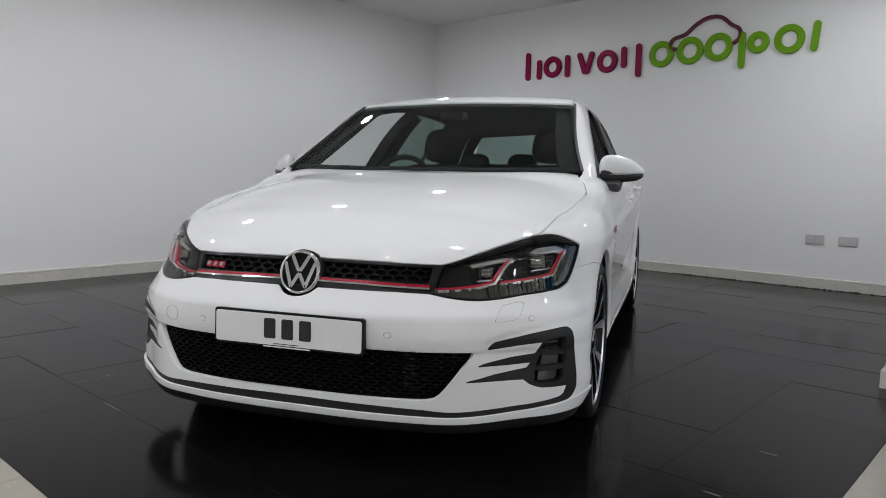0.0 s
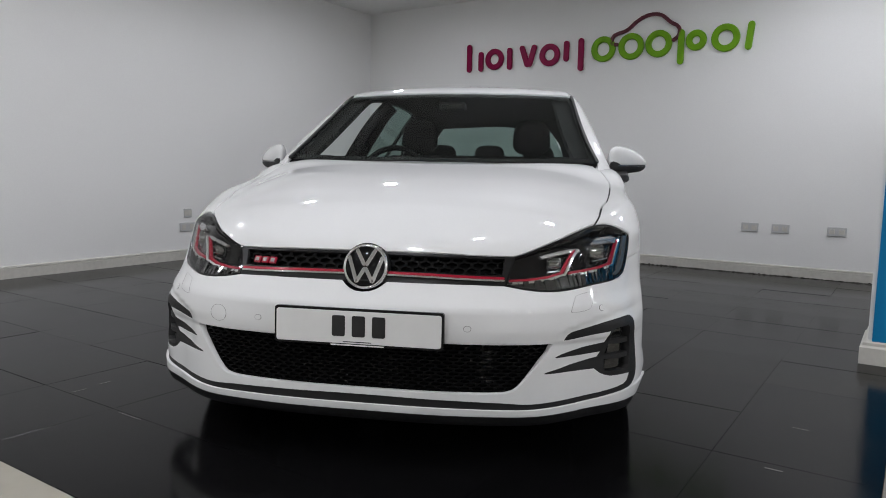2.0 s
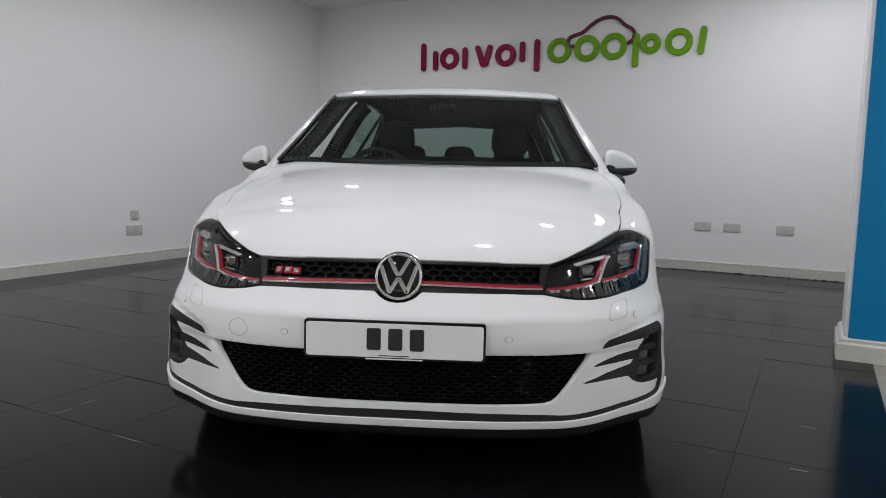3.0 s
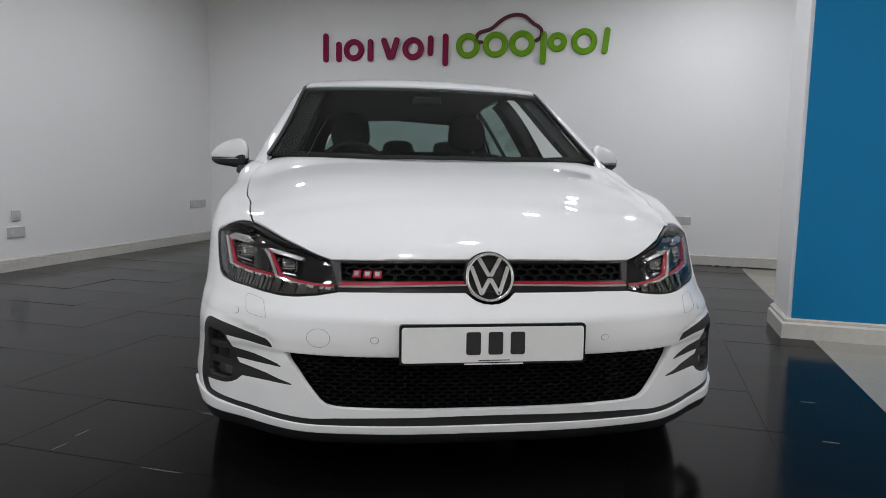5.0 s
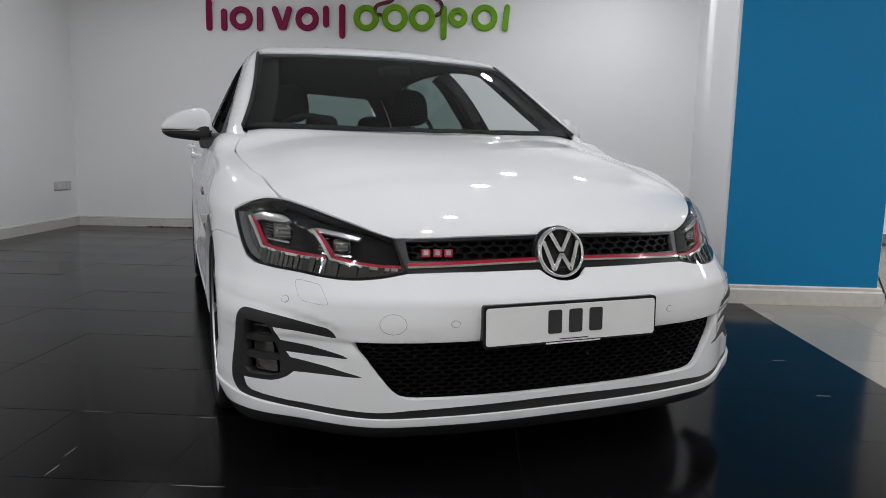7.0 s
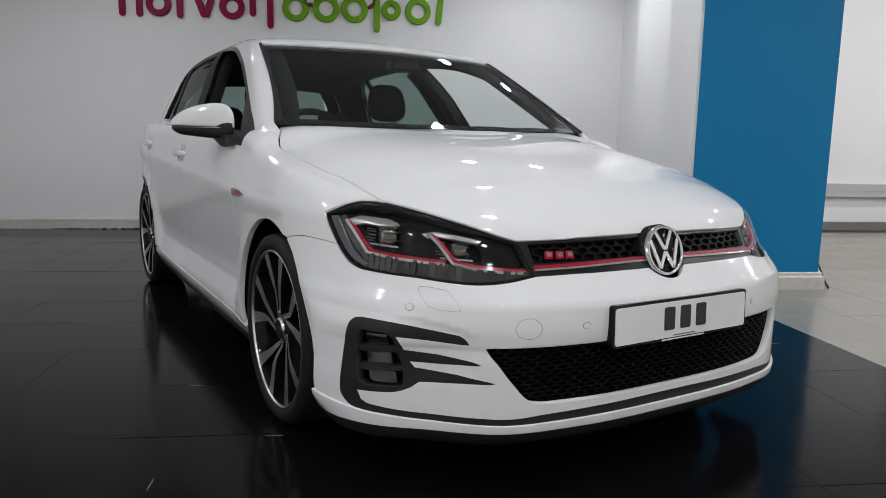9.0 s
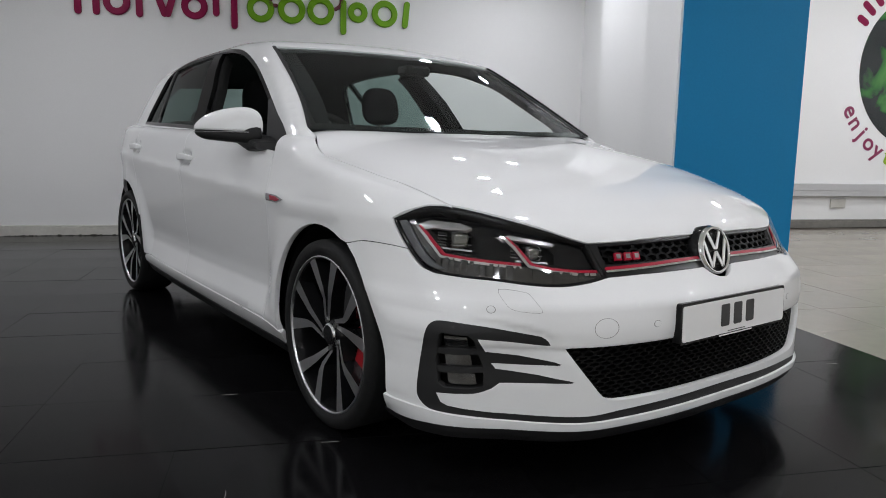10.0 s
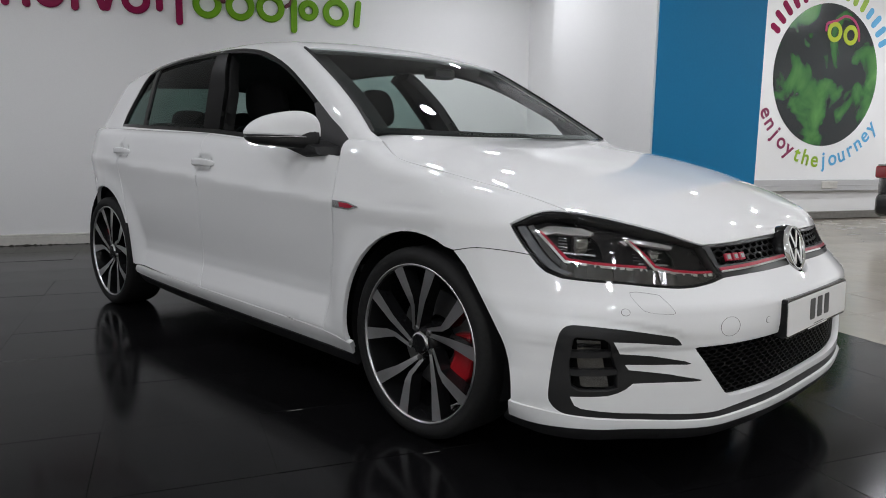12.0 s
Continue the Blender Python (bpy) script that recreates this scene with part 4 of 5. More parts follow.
def emblem():
    e = thing("emblem", "", "")
    e.parent = car
    e.matrix_basis = pose(0, 0.072, 0.634, -14, 0, 0) @ Matrix.Scale(1.07, 4)
    tagged(e, "round chrome and black emblem")
    part("back_plate", lathe([(0.0005, -0.004), (0.066, -0.004), (0.0725, 0.002), (0.073, 0.03)], (0, 0, 0), "y", 48), GLOSS, e, smooth=True)
    part("ring", lathe([(0.0585, -0.002), (0.0585, -0.012), (0.0615, -0.016), (0.0665, -0.014), (0.069, -0.003)], (0, 0, 0), "y", 48), CHROME, e, "chrome ring", smooth=True)
    for x0, z0, x1, z1 in ((-0.028, 0.049, -0.004, 0.006), (0.028, 0.049, 0.004, 0.006), (-0.050, 0.026, -0.025, -0.044), (-0.023, -0.044, -0.003, -0.008), (0.023, -0.044, 0.003, -0.008), (0.050, 0.026, 0.025, -0.044)):
        part("bar", prism(stroke_outline([(x0, z0), (x1, z1)], 0.0125), "y", -0.0125, -0.003, 0.002), CHROME, e, "chrome bar")


def number_plate():
    p = thing("number_plate", "", "")
    p.parent = car
    tagged(p, "white plate in a black surround")
    p.matrix_basis = pose(0, -0.016, 0.457, -2, 0, 0)
    def rounded(w, h, r):
        return [(sx * (w - r) + r * math.cos(a), sz * (h - r) + r * math.sin(a)) for sx, sz, a0 in ((1, 1, 0), (-1, 1, 90), (-1, -1, 180), (1, -1, 270)) for a in [radians(a0 + 22.5 * k) for k in range(5)]]
    part("surround", prism(rounded(0.270, 0.0585, 0.010), "y", -0.006, 0.022, 0.002), GLOSS, p, "gloss black surround")
    part("plate", prism(rounded(0.263, 0.0505, 0.008), "y", -0.0085, -0.002, 0.001), PLATE, p)
    for k in (-1, 0, 1):
        x = 0.004 + 0.064 * k
        part("bar", prism(rounded_bar(x, 0.004, 0.021, 0.0325), "y", -0.0098, -0.008), INK, p, "black block")
    part("small_print", box((-0.045, -0.0092, -0.046), (0.045, -0.008, -0.0435)), INK, p)
    part("small_print", box((-0.085, -0.0072, -0.0575), (0.085, -0.0055, -0.0535)), PLATE, p)


def rounded_bar(x, z, w, h):
    r = 0.006
    return [(x + sx * (w - r) + r * math.cos(a), z + sz * (h - r) + r * math.sin(a)) for sx, sz, a0 in ((1, 1, 0), (-1, 1, 90), (-1, -1, 180), (1, -1, 270)) for a in [radians(a0 + 30 * k) for k in range(4)]]


def bonnet():
    front = [(0, 0.684), (4, 0.684), (8, 0.684), (12.8, 0.683), (18, 0.680), (23, 0.678)] + spline([(x, y + 0.003) for x, y in LAMP_TOP[:7]], 3)
    half = [(abs(float(p[0])), float(p[1])) for p in on_nose(front)[0]]
    half += spline([(x - 0.0033, y) for x, y in SHUT_LINE[1:]], 4)
    half += spline([(0.728, 1.29), (0.5, 1.25), (0.25, 1.20), (0, 1.18)], 4)
    skin("bonnet", PAINT, car, whole(half), top_rays, low_field, "white bonnet with soft creases", step=0.035, depth=0.015)


def headlamps():
    outline = spline(LAMP_TOP, 4) + spline(LAMP_REAR, 4) + spline(LAMP_FOOT, 4)
    def S(pts, s):
        return [(s * x, y) for x, y in pts][::s]
    def inset(fx, fy):
        return [(40 + (x - 40) * fx, 0.667 + (y - 0.667) * fy) for x, y in outline]
    top = curve([(24.0, 0.6035), (31.6, 0.610), (35.5, 0.620), (38.5, 0.6235), (42.4, 0.627), (47.6, 0.634), (49.2, 0.634)])
    low = curve([(24.0, 0.5925), (26.6, 0.584), (29.4, 0.5785), (32.2, 0.577), (36.0, 0.5815), (39.8, 0.587), (44.1, 0.590), (47.6, 0.596), (49.2, 0.604)])
    for s in (-1, 1):
        h = thing("headlight", "", "")
        h.parent = car
        tagged(h, "clear headlight with black housing and red line")
        def layer(name, material, pts, offset, label="", depth=0.008, step=0.014, holes=()):
            return skin(name, material, h, S(pts, s), nose_rays, low_field, label, step=step, scale=NOSE_SCALE, depth=depth, offset=offset, holes=[S(q, s) for q in holes])
        layer("lens", CLEAR, inset(0.985, 0.97), -0.0015, "clear glossy lens", 0.0, 0.02)
        layer("rim", GLOSS, outline, -0.003, "gloss black rim", 0.04, 0.02, (inset(0.975, 0.945),))
        layer("housing", DEEP, outline, -0.050, "dark housing", 0.0, 0.03)
        # gloss black mask with an opening for each lamp unit
        openings = ([(50.9, 0.712), (49.6, 0.726), (44.6, 0.722), (43.2, 0.690), (42.4, 0.648), (47.0, 0.652)], [(37.7, 0.689), (36.6, 0.697), (32.2, 0.682), (31.0, 0.655), (31.0, 0.630), (34.6, 0.638)])
        layer("mask", GLOSS, inset(0.955, 0.90), -0.030, "gloss black mask", 0.012, 0.02, openings)
        # lower panel of small upright facets under the red line
        ribs = bmesh.new()
        steps = [24.2 + 24.6 * k / 26 for k in range(27)]
        for k, (a0, a1) in enumerate(zip(steps, steps[1:])):
            near, far = [(s * a0, float(low(a0))), (s * a0, float(top(a0)))], [(s * a1, float(low(a1))), (s * a1, float(top(a1)))]
            p0, p1 = on_nose(near, -0.010)[0], on_nose(far, -0.0112 - 0.0004 * (k * 7 % 5))[0]
            p0[1][1] += 0.0035 * (k * 5 % 7 - 3) / 3
            p1[1][1] += 0.0035 * (k * 3 % 7 - 3) / 3
            ribs.faces.new([ribs.verts.new(p) for p in (p0[0], p1[0], p1[1], p0[1])][::s])
            lip = on_nose(far, -0.010)[0]
            ribs.faces.new([ribs.verts.new(p) for p in (p1[0], lip[0], lip[1], p1[1])][::s])
        part("foot_panel", ribs, SMOKED, h, "smoked faceted lower panel")
        # red lines with a bright edge below, round both lamp units
        red = [(52.0, 0.715), (49.9, 0.677), (47.75, 0.6415), (44.0, 0.6345), (40.0, 0.630), (36.4, 0.627)]
        red2 = [(38.3, 0.694), (36.6, 0.666), (34.6, 0.628), (31.7, 0.617), (27.5, 0.6095), (23.9, 0.6085)]
        for line in (red, red2):
            layer("red_line", RED, strip_on(list(line), 0.0075), -0.016, "red line", 0.01, 0.012)
            leg = [(x + 0.55, y + 0.001) for x, y in line[:2]] + [(line[2][0] + 0.45, line[2][1] - 0.006)] + [(x, y - 0.0078) for x, y in line[3:]]
            layer("silver_line", CHROME, strip_on(leg, 0.0068), -0.0105, "bright edge", 0.01, 0.012)
        for hood in ([(53.0, 0.717), (50.5, 0.7385), (45.4, 0.7345), (43.6, 0.721), (44.6, 0.712), (47.4, 0.711), (49.6, 0.714), (51.4, 0.704)], [(40.0, 0.695), (38.0, 0.705), (35.0, 0.6965), (31.0, 0.6815), (31.4, 0.6735), (35.0, 0.685), (37.6, 0.690), (39.0, 0.684)]):
            layer("hood", HOOD, hood, -0.018, "pale grey hood", 0.02)
        # outer side reflector: two grey bands along the rear edge
        rear = [(55.6, 0.724), (54.9, 0.704), (53.4, 0.667), (51.8, 0.634), (50.2, 0.612), (48.4, 0.601)]
        layer("side_bezel", GUIDE, rear + [(x - 1.3, y + 0.004) for x, y in rear[::-1]], -0.008, "grey side reflector", 0.02)
        layer("side_bezel", LENS_GREY, [(x - 1.6, y + 0.006) for x, y in rear] + [(x - 2.5, y + 0.012) for x, y in rear[::-1]], -0.014, "dark side reflector", 0.02)
        # lamp units: frame, glass eye, a row of fine fins beside it
        for a, z, r in ((45.6, 0.684, 0.024), (34.2, 0.662, 0.0185)):
            p, n = on_nose([(s * a, z)], -0.045)
            m = thing("projector", "", "")
            m.parent = h
            way = Vector((0, -1, 0.0)).lerp(Vector(n[0]), 0.35).normalized()
            m.matrix_basis = Matrix.Translation(p[0]) @ way.to_track_quat("Z", "Y").to_matrix().to_4x4()
            w, d = r * 1.12, r * 1.02
            part("barrel", prism(rounded_bar(0, 0, w * 1.15, d * 1.15), "z", -0.012, 0.010, 0.003), LENS_GREY, m, "smoked frame")
            eye = bmesh.new()
            bmesh.ops.create_uvsphere(eye, u_segments=32, v_segments=16, radius=1)
            for v in eye.verts:
                k = (abs(v.co.x) ** 4 + abs(v.co.y) ** 4 + abs(v.co.z) ** 2) ** -0.25
                v.co = Vector((v.co.x * k * w, v.co.y * k * d, 0.008 + 0.012 * v.co.z))
            part("eye", eye, MODULE, m, "glass eye", smooth=True)
            for k in (-1, 1):
                bar = box((-w, k * d * 0.45 - 0.0012, 0.014), (w, k * d * 0.45 + 0.0012, 0.021), 0.0008)
                part("eye_bar", bar, SILVER, m, "bright cross bar")
            for k in range(5):
                z0 = z - 0.017 + 0.0078 * k
                q = [(a + 2.2, z0), (a + 3.6, z0 + 0.001), (a + 3.6, z0 + 0.0042), (a + 2.2, z0 + 0.0032)]
                layer("fin", LENS_GREY, q, -0.028, "", 0.015, 0.012)
            tray = [(a - 2.0, z - 0.030), (a + 2.8, z - 0.026), (a + 2.8, z - 0.0215), (a - 2.0, z - 0.0255)]
            layer("tray_edge", SILVER, tray, -0.026, "", 0.012)


def flanks():
    g = 0.0022
    shut = top_to_flank([(x + 0.0028, y) for x, y in SHUT_LINE])
    rear_lamp = nose_to_flank([(x + 0.3, y + 0.001) for x, y in LAMP_REAR[:3]] + [(53.6, 0.650)])
    lamp_top = nose_to_flank([(47.9, 0.7675), (51.1, 0.768), (53.6, 0.757)])
    seam = nose_to_flank([(53.6, 0.6490), (57.2, 0.6545), (62.5, 0.6555), (66.8, 0.6405)])
    arch = to_flank(arc_pts(HUB_F + 0.007, HUB_Z + 0.001, ARCH, 114, -9, 18))
    fender = spline(shut, 3) + top_to_flank([(0.742, 1.30), (0.752, 1.36), (0.785, 1.375), (0.808, 1.335)]) + spline(to_flank([(1.308, 0.895), (1.309, 0.83), (1.308, 0.72), (1.325, 0.60), (1.362, 0.45), (1.384, 0.30), (1.386, 0.262), (1.30, 0.252), (1.255, 0.247)]), 3) + arch[::-1] + spline(seam[::-1], 3) + spline(rear_lamp[::-1], 3) + lamp_top[::-1]
    both("fender", PAINT, car, fender, flank_rays, low_field, "white front wing", step=0.018, scale=FLANK_SCALE, depth=0.02)
    fd = [(1.314, 0.90), (1.314, 0.83), (1.313, 0.72), (1.330, 0.60), (1.367, 0.45), (1.389, 0.30), (1.392, 0.268), (1.6, 0.270), (2.0, 0.275), (2.365, 0.280), (2.375, 0.35), (2.365, 0.5), (2.34, 0.75), (2.335, 0.90), (2.337, 0.984), (2.06, 0.966), (1.75, 0.944), (1.44, 0.912), (1.335, 0.905)]
    front = both("front_door", PAINT, car, to_flank(fd), flank_rays, low_field, "white front door", step=0.014, scale=FLANK_SCALE, depth=0.02)
    rd = [(2.369 + g, 0.280), (2.380, 0.35), (2.370, 0.5), (2.345, 0.75), (2.340, 0.90), (2.342, 0.985), (2.78, 1.000), (3.17, 1.012), (3.215, 0.99), (3.26, 0.93), (3.285, 0.83), (3.268, 0.72), (3.224, 0.60), (3.185, 0.48), (3.160, 0.38), (3.145, 0.292), (2.7, 0.283)]
    rear = both("rear_door", PAINT, car, to_flank(rd), flank_rays, low_field, "white rear door", step=0.014, scale=FLANK_SCALE, depth=0.02)
    qa = arc_pts(HUB_R + 0.005, HUB_Z + 0.019, ARCH - 0.003, 4, 168, 20)
    quarter = [(3.174, 1.013), (3.22, 0.99), (3.265, 0.93), (3.290, 0.83), (3.275, 0.72), (3.232, 0.60)] + qa[::-1][2:] + [(3.95, 0.32), (4.05, 0.35), (4.12, 0.5), (4.13, 0.8), (4.08, 1.0), (3.6, 1.022)]
    both("rear_wing", PAINT, car, to_flank(quarter), flank_rays, low_field, "white rear wing", step=0.02, scale=FLANK_SCALE, depth=0.02)
    sill = spline([(1.236, 0.242), (1.39, 0.2625), (2.0, 0.2722), (2.7, 0.2802), (3.10, 0.2885)], 3) + spline([(3.12, 0.268), (3.08, 0.243), (2.7, 0.228), (2.0, 0.213), (1.38, 0.203), (1.25, 0.197)], 3)
    both("sill", PAINT, car, to_flank(sill), flank_rays, low_field, "white sill", step=0.02, scale=FLANK_SCALE, depth=0.02, offset=0.003)
    skirt = spline([(1.25, 0.196), (1.38, 0.202), (2.0, 0.212), (2.7, 0.227), (3.08, 0.242)], 3) + spline([(3.06, 0.205), (2.7, 0.185), (2.0, 0.165), (1.38, 0.155), (1.25, 0.152)], 3)
    both("side_skirt", MATT, car, to_flank(skirt), flank_rays, low_field, "black plastic side skirt", step=0.03, scale=FLANK_SCALE, depth=0.06, offset=0.008)
    # arch lips and dark wells
    for cy, cz in ((HUB_F + 0.007, HUB_Z + 0.001), (HUB_R + 0.005, HUB_Z + 0.019)):
        for s in (-1, 1):
            well = bmesh.new()
            lathe([(ARCH - 0.004, 0.86), (ARCH + 0.006, 0.80), (ARCH + 0.006, 0.50), (0.05, 0.50)], (0, cy, cz), "x", 40, well)
            for v in well.verts:
                v.co.x *= s
            bmesh.ops.delete(well, geom=[v for v in well.verts if v.co.z < 0.15], context="VERTS")
            part("wheel_well", well, CABIN_DARK, car, "dark wheel arch liner")
    # dark flanges behind the shut lines of bonnet and doors
    for s in (1, -1):
        skin("flange", DEEP, car, [(s * x, y) for x, y in stroke_outline(spline(SHUT_LINE, 3), 0.05)], top_rays, low_field, "dark inner flange", step=0.03, depth=0, offset=-0.02)
    for line in ([(1.311, 0.88), (1.311, 0.72), (1.328, 0.60), (1.365, 0.45), (1.388, 0.30)], [(2.340, 0.95), (2.338, 0.80), (2.367, 0.5), (2.377, 0.35), (2.369, 0.30)]):
        both("flange", DEEP, car, to_flank(stroke_outline(line, 0.05)), flank_rays, low_field, "dark inner flange", step=0.03, scale=FLANK_SCALE, depth=0, offset=-0.021)
    # small flank badge: red and chrome sliver
    both("side_badge", SILVER, car, to_flank([(1.302, 0.751), (1.22, 0.749), (1.158, 0.736), (1.21, 0.724), (1.300, 0.727)]), flank_rays, low_field, "chrome and red side badge", step=0.012, scale=FLANK_SCALE, depth=0.004, offset=0.004)
    both("badge_inlay", RED, car, to_flank([(1.262, 0.746), (1.215, 0.7445), (1.180, 0.736), (1.207, 0.729), (1.258, 0.731)]), flank_rays, low_field, "red inlay", step=0.012, scale=FLANK_SCALE, depth=0.003, offset=0.0062)
    for door, (yc, zc) in zip((front, rear), HANDLES):
        for ob, s in zip(door, (-1, 1)):
            x = float(shoot(low_field, *side_rays(np.array([[yc, zc + 0.05]])))[0][0])
            hd = bmesh.new()
            bmesh.ops.create_uvsphere(hd, u_segments=32, v_segments=16, radius=1)
            for v in hd.verts:
                c = v.co
                bow = 1 - 0.9 * max(0.0, abs(c.y) - 0.62) / 0.38
                v.co = Vector((s * (x + 0.006 + 0.022 * bow + 0.010 * np.sign(c.x) * abs(c.x) ** 0.6), yc + 0.103 * np.sign(c.y) * abs(c.y) ** 0.8, zc + 0.0165 * np.sign(c.z) * abs(c.z) ** 0.6 - 0.006 * c.y * c.y))
            part("handle", hd, PAINT, ob, "white pull handle", smooth=True)


def cabin():
    ws_edge = spline([(0.750, 1.280), (0.706, 1.42), (0.668, 1.59), (0.640, 1.76), (0.618, 1.893)], 4)
    header = spline([(0.600, 1.897), (0.45, 1.855), (0.25, 1.815), (0, 1.80)], 4)
    foot = spline([(0, 1.105), (0.25, 1.125), (0.5, 1.182), (0.732, 1.272)], 4)
    ws = whole([p for p in foot] + ws_edge + header)
    w = skin("windscreen", SCREEN_GLASS, car, ws, cabin_top_rays, cabin_field, "clear raked windscreen", step=0.03, depth=0.0, offset=-0.004)
    inner = whole([(0, 1.13), (0.25, 1.15), (0.48, 1.207), (0.710, 1.300)] + [(0.690, 1.40), (0.656, 1.55), (0.624, 1.72), (0.600, 1.842), (0.42, 1.812), (0.25, 1.775), (0, 1.76)])
    skin("screen_border", GLOSS, w, ws, cabin_top_rays, cabin_field, "black printed border", holes=(inner,), step=0.03, depth=0.004, offset=-0.0095)
    for s in (1, -1):
        skin("screen_trim", MATT, w, [(s * x, y) for x, y in stroke_outline([(a - 0.003, b) for a, b in ws_edge], 0.013)], cabin_top_rays, cabin_field, "black rubber trim", step=0.02, depth=0.008, offset=0.0035)
    for m in (1, -1):
        post = [(x - 0.004, y) for x, y in ws_edge] + [(x - 0.100, y + 0.012) for x, y in ws_edge[::-1]]
        skin("post_trim", CABIN_DARK, w, [(m * x, y) for x, y in post], cabin_top_rays, cabin_field, "dark inner post trim", step=0.03, depth=0.03, offset=-0.028)
    part("mirror_mount", box((-0.07, 1.66, 1.255), (0.07, 1.74, 1.30), 0.01), CABIN_DARK, w)
    # white frame: screen pillar, roof rail and rear pillar round the side windows
    rail = [(0.602, 1.905), (0.585, 2.1), (0.565, 2.4), (0.540, 2.8), (0.515, 3.2), (0.490, 3.6), (0.474, 3.84)]
    dlo_low = [(1.300, 0.908), (1.45, 0.910), (1.75, 0.946), (2.06, 0.970), (2.35, 0.988), (2.78, 1.004), (3.20, 1.018), (3.585, 1.033)]
    dlo_up = [(3.590, 1.10), (3.545, 1.22), (3.490, 1.325), (3.36, 1.372), (3.10, 1.395), (2.80, 1.402), (2.50, 1.398), (2.30, 1.378), (2.129, 1.344), (1.918, 1.272), (1.715, 1.172), (1.484, 1.043), (1.335, 0.962)]
    edge = top_to_cabin([(0.748, 1.222)] + [(x + 0.004, y) for x, y in ws_edge])
    frame_out = edge + top_to_cabin(rail) + side_to_cabin([(3.92, 1.26), (3.95, 1.15), (3.99, 1.0), (3.6, 0.995), (3.0, 0.985), (2.4, 0.965), (1.9, 0.935), (1.5, 0.89), (1.32, 0.893), (1.275, 0.900), (1.235, 0.918), (1.212, 0.940)])
    hole = spline(side_to_cabin(dlo_low), 3) + spline(side_to_cabin(dlo_up), 3)
    cs = (1.0, 0.0075)
    both("side_frame", PAINT, car, frame_out, cabin_rays, cabin_field, "white roof rail and pillars", holes=(hole,), step=0.03, scale=cs, depth=0.02)
    both("pillar_lining", CABIN_DARK, car, frame_out, cabin_rays, cabin_field, "dark pillar lining", holes=(hole,), step=0.04, scale=cs, depth=0, offset=-0.021)
    # dark surround of the side windows
    def shrink(pts, d):
        q = np.array(pts) * np.array(cs)
        out = []
        n = len(q)
        for i in range(n):
            t = q[(i + 1) % n] - q[i - 1]
            t = t / max(1e-9, np.hypot(*t))
            out.append((q[i] + d * np.array([-t[1], t[0]])) / np.array(cs))
        return [tuple(p) for p in out]
    area = sum(a[0] * b[1] - b[0] * a[1] for a, b in zip(hole, hole[1:] + hole[:1]))
    d = 0.016 if area > 0 else -0.016
    both("window_surround", GLOSS, car, hole, cabin_rays, cabin_field, "black window surround", holes=(shrink(hole, d),), step=0.02, scale=cs, depth=0.02, offset=0.001)
    both("rear_window", TINTED, car, side_to_cabin([(2.36, 0.99), (3.2, 1.018), (3.58, 1.036), (3.58, 1.10), (3.49, 1.322), (3.36, 1.37), (2.8, 1.40), (2.66, 1.398)]), cabin_rays, cabin_field, "dark tinted rear side window", step=0.05, scale=cs, depth=0, offset=-0.012)
    both("centre_pillar", DEEP, car, side_to_cabin([(2.30, 0.984), (2.46, 0.99), (2.69, 1.40), (2.575, 1.398), (2.41, 1.2)]), cabin_rays, cabin_field, "black centre pillar", step=0.03, scale=cs, depth=0.02, offset=-0.004)
    both("centre_pillar_lining", CABIN_DARK, car, side_to_cabin([(2.30, 0.99), (2.50, 1.0), (2.70, 1.39), (2.56, 1.39), (2.40, 1.2)]), cabin_rays, cabin_field, "dark lining of the centre pillar", step=0.03, scale=cs, depth=0.05, offset=-0.027)
    both("window_divider", MATT, car, side_to_cabin([(3.195, 1.017), (3.235, 1.019), (3.42, 1.36), (3.375, 1.37)]), cabin_rays, cabin_field, "black divider", step=0.03, scale=cs, depth=0.015, offset=-0.005)
    both("mirror_triangle", MATT, car, side_to_cabin([(1.275, 0.911), (1.47, 0.913), (1.62, 1.10), (1.60, 1.110), (1.484, 1.045), (1.40, 1.003), (1.33, 0.960)]), cabin_rays, cabin_field, "black mirror triangle", step=0.02, scale=cs, depth=0.01, offset=0.002)
    roof = whole([(0, 1.8035), (0.25, 1.819), (0.45, 1.859), (0.60, 1.9)] + [(x - 0.003, y) for x, y in rail[:-1]] + [(0.48, 3.78), (0.3, 3.83), (0, 3.85)])
    skin("roof", PAINT, car, roof, cabin_top_rays, cabin_field, "white roof", step=0.06, depth=0.012)
    skin("headlining", CABIN_DARK, car, whole([(0, 1.812), (0.25, 1.828), (0.45, 1.868), (0.606, 1.904), (0.585, 2.4), (0.535, 3.2), (0.50, 3.76), (0, 3.852)]), cabin_top_rays, cabin_field, "dark headlining", step=0.06, depth=0, offset=-0.022)
    tail = whole([(0, 1.37), (0.525, 1.34), (0.63, 1.2), (0.735, 1.0), (0, 1.0)])
    tg = skin("tailgate", PAINT, car, tail, rear_rays, cabin_field, "white tailgate", holes=(whole([(0, 1.325), (0.44, 1.30), (0.53, 1.18), (0.57, 1.06), (0, 1.05)]),), step=0.06, depth=0.02)
    skin("tailgate_lining", CABIN_DARK, tg, whole([(0, 1.375), (0.525, 1.345), (0.62, 1.2), (0.725, 1.0), (0, 1.0)]), rear_rays, cabin_field, holes=(whole([(0, 1.326), (0.441, 1.301), (0.531, 1.181), (0.571, 1.059), (0, 1.049)]),), step=0.06, depth=0, offset=-0.022)
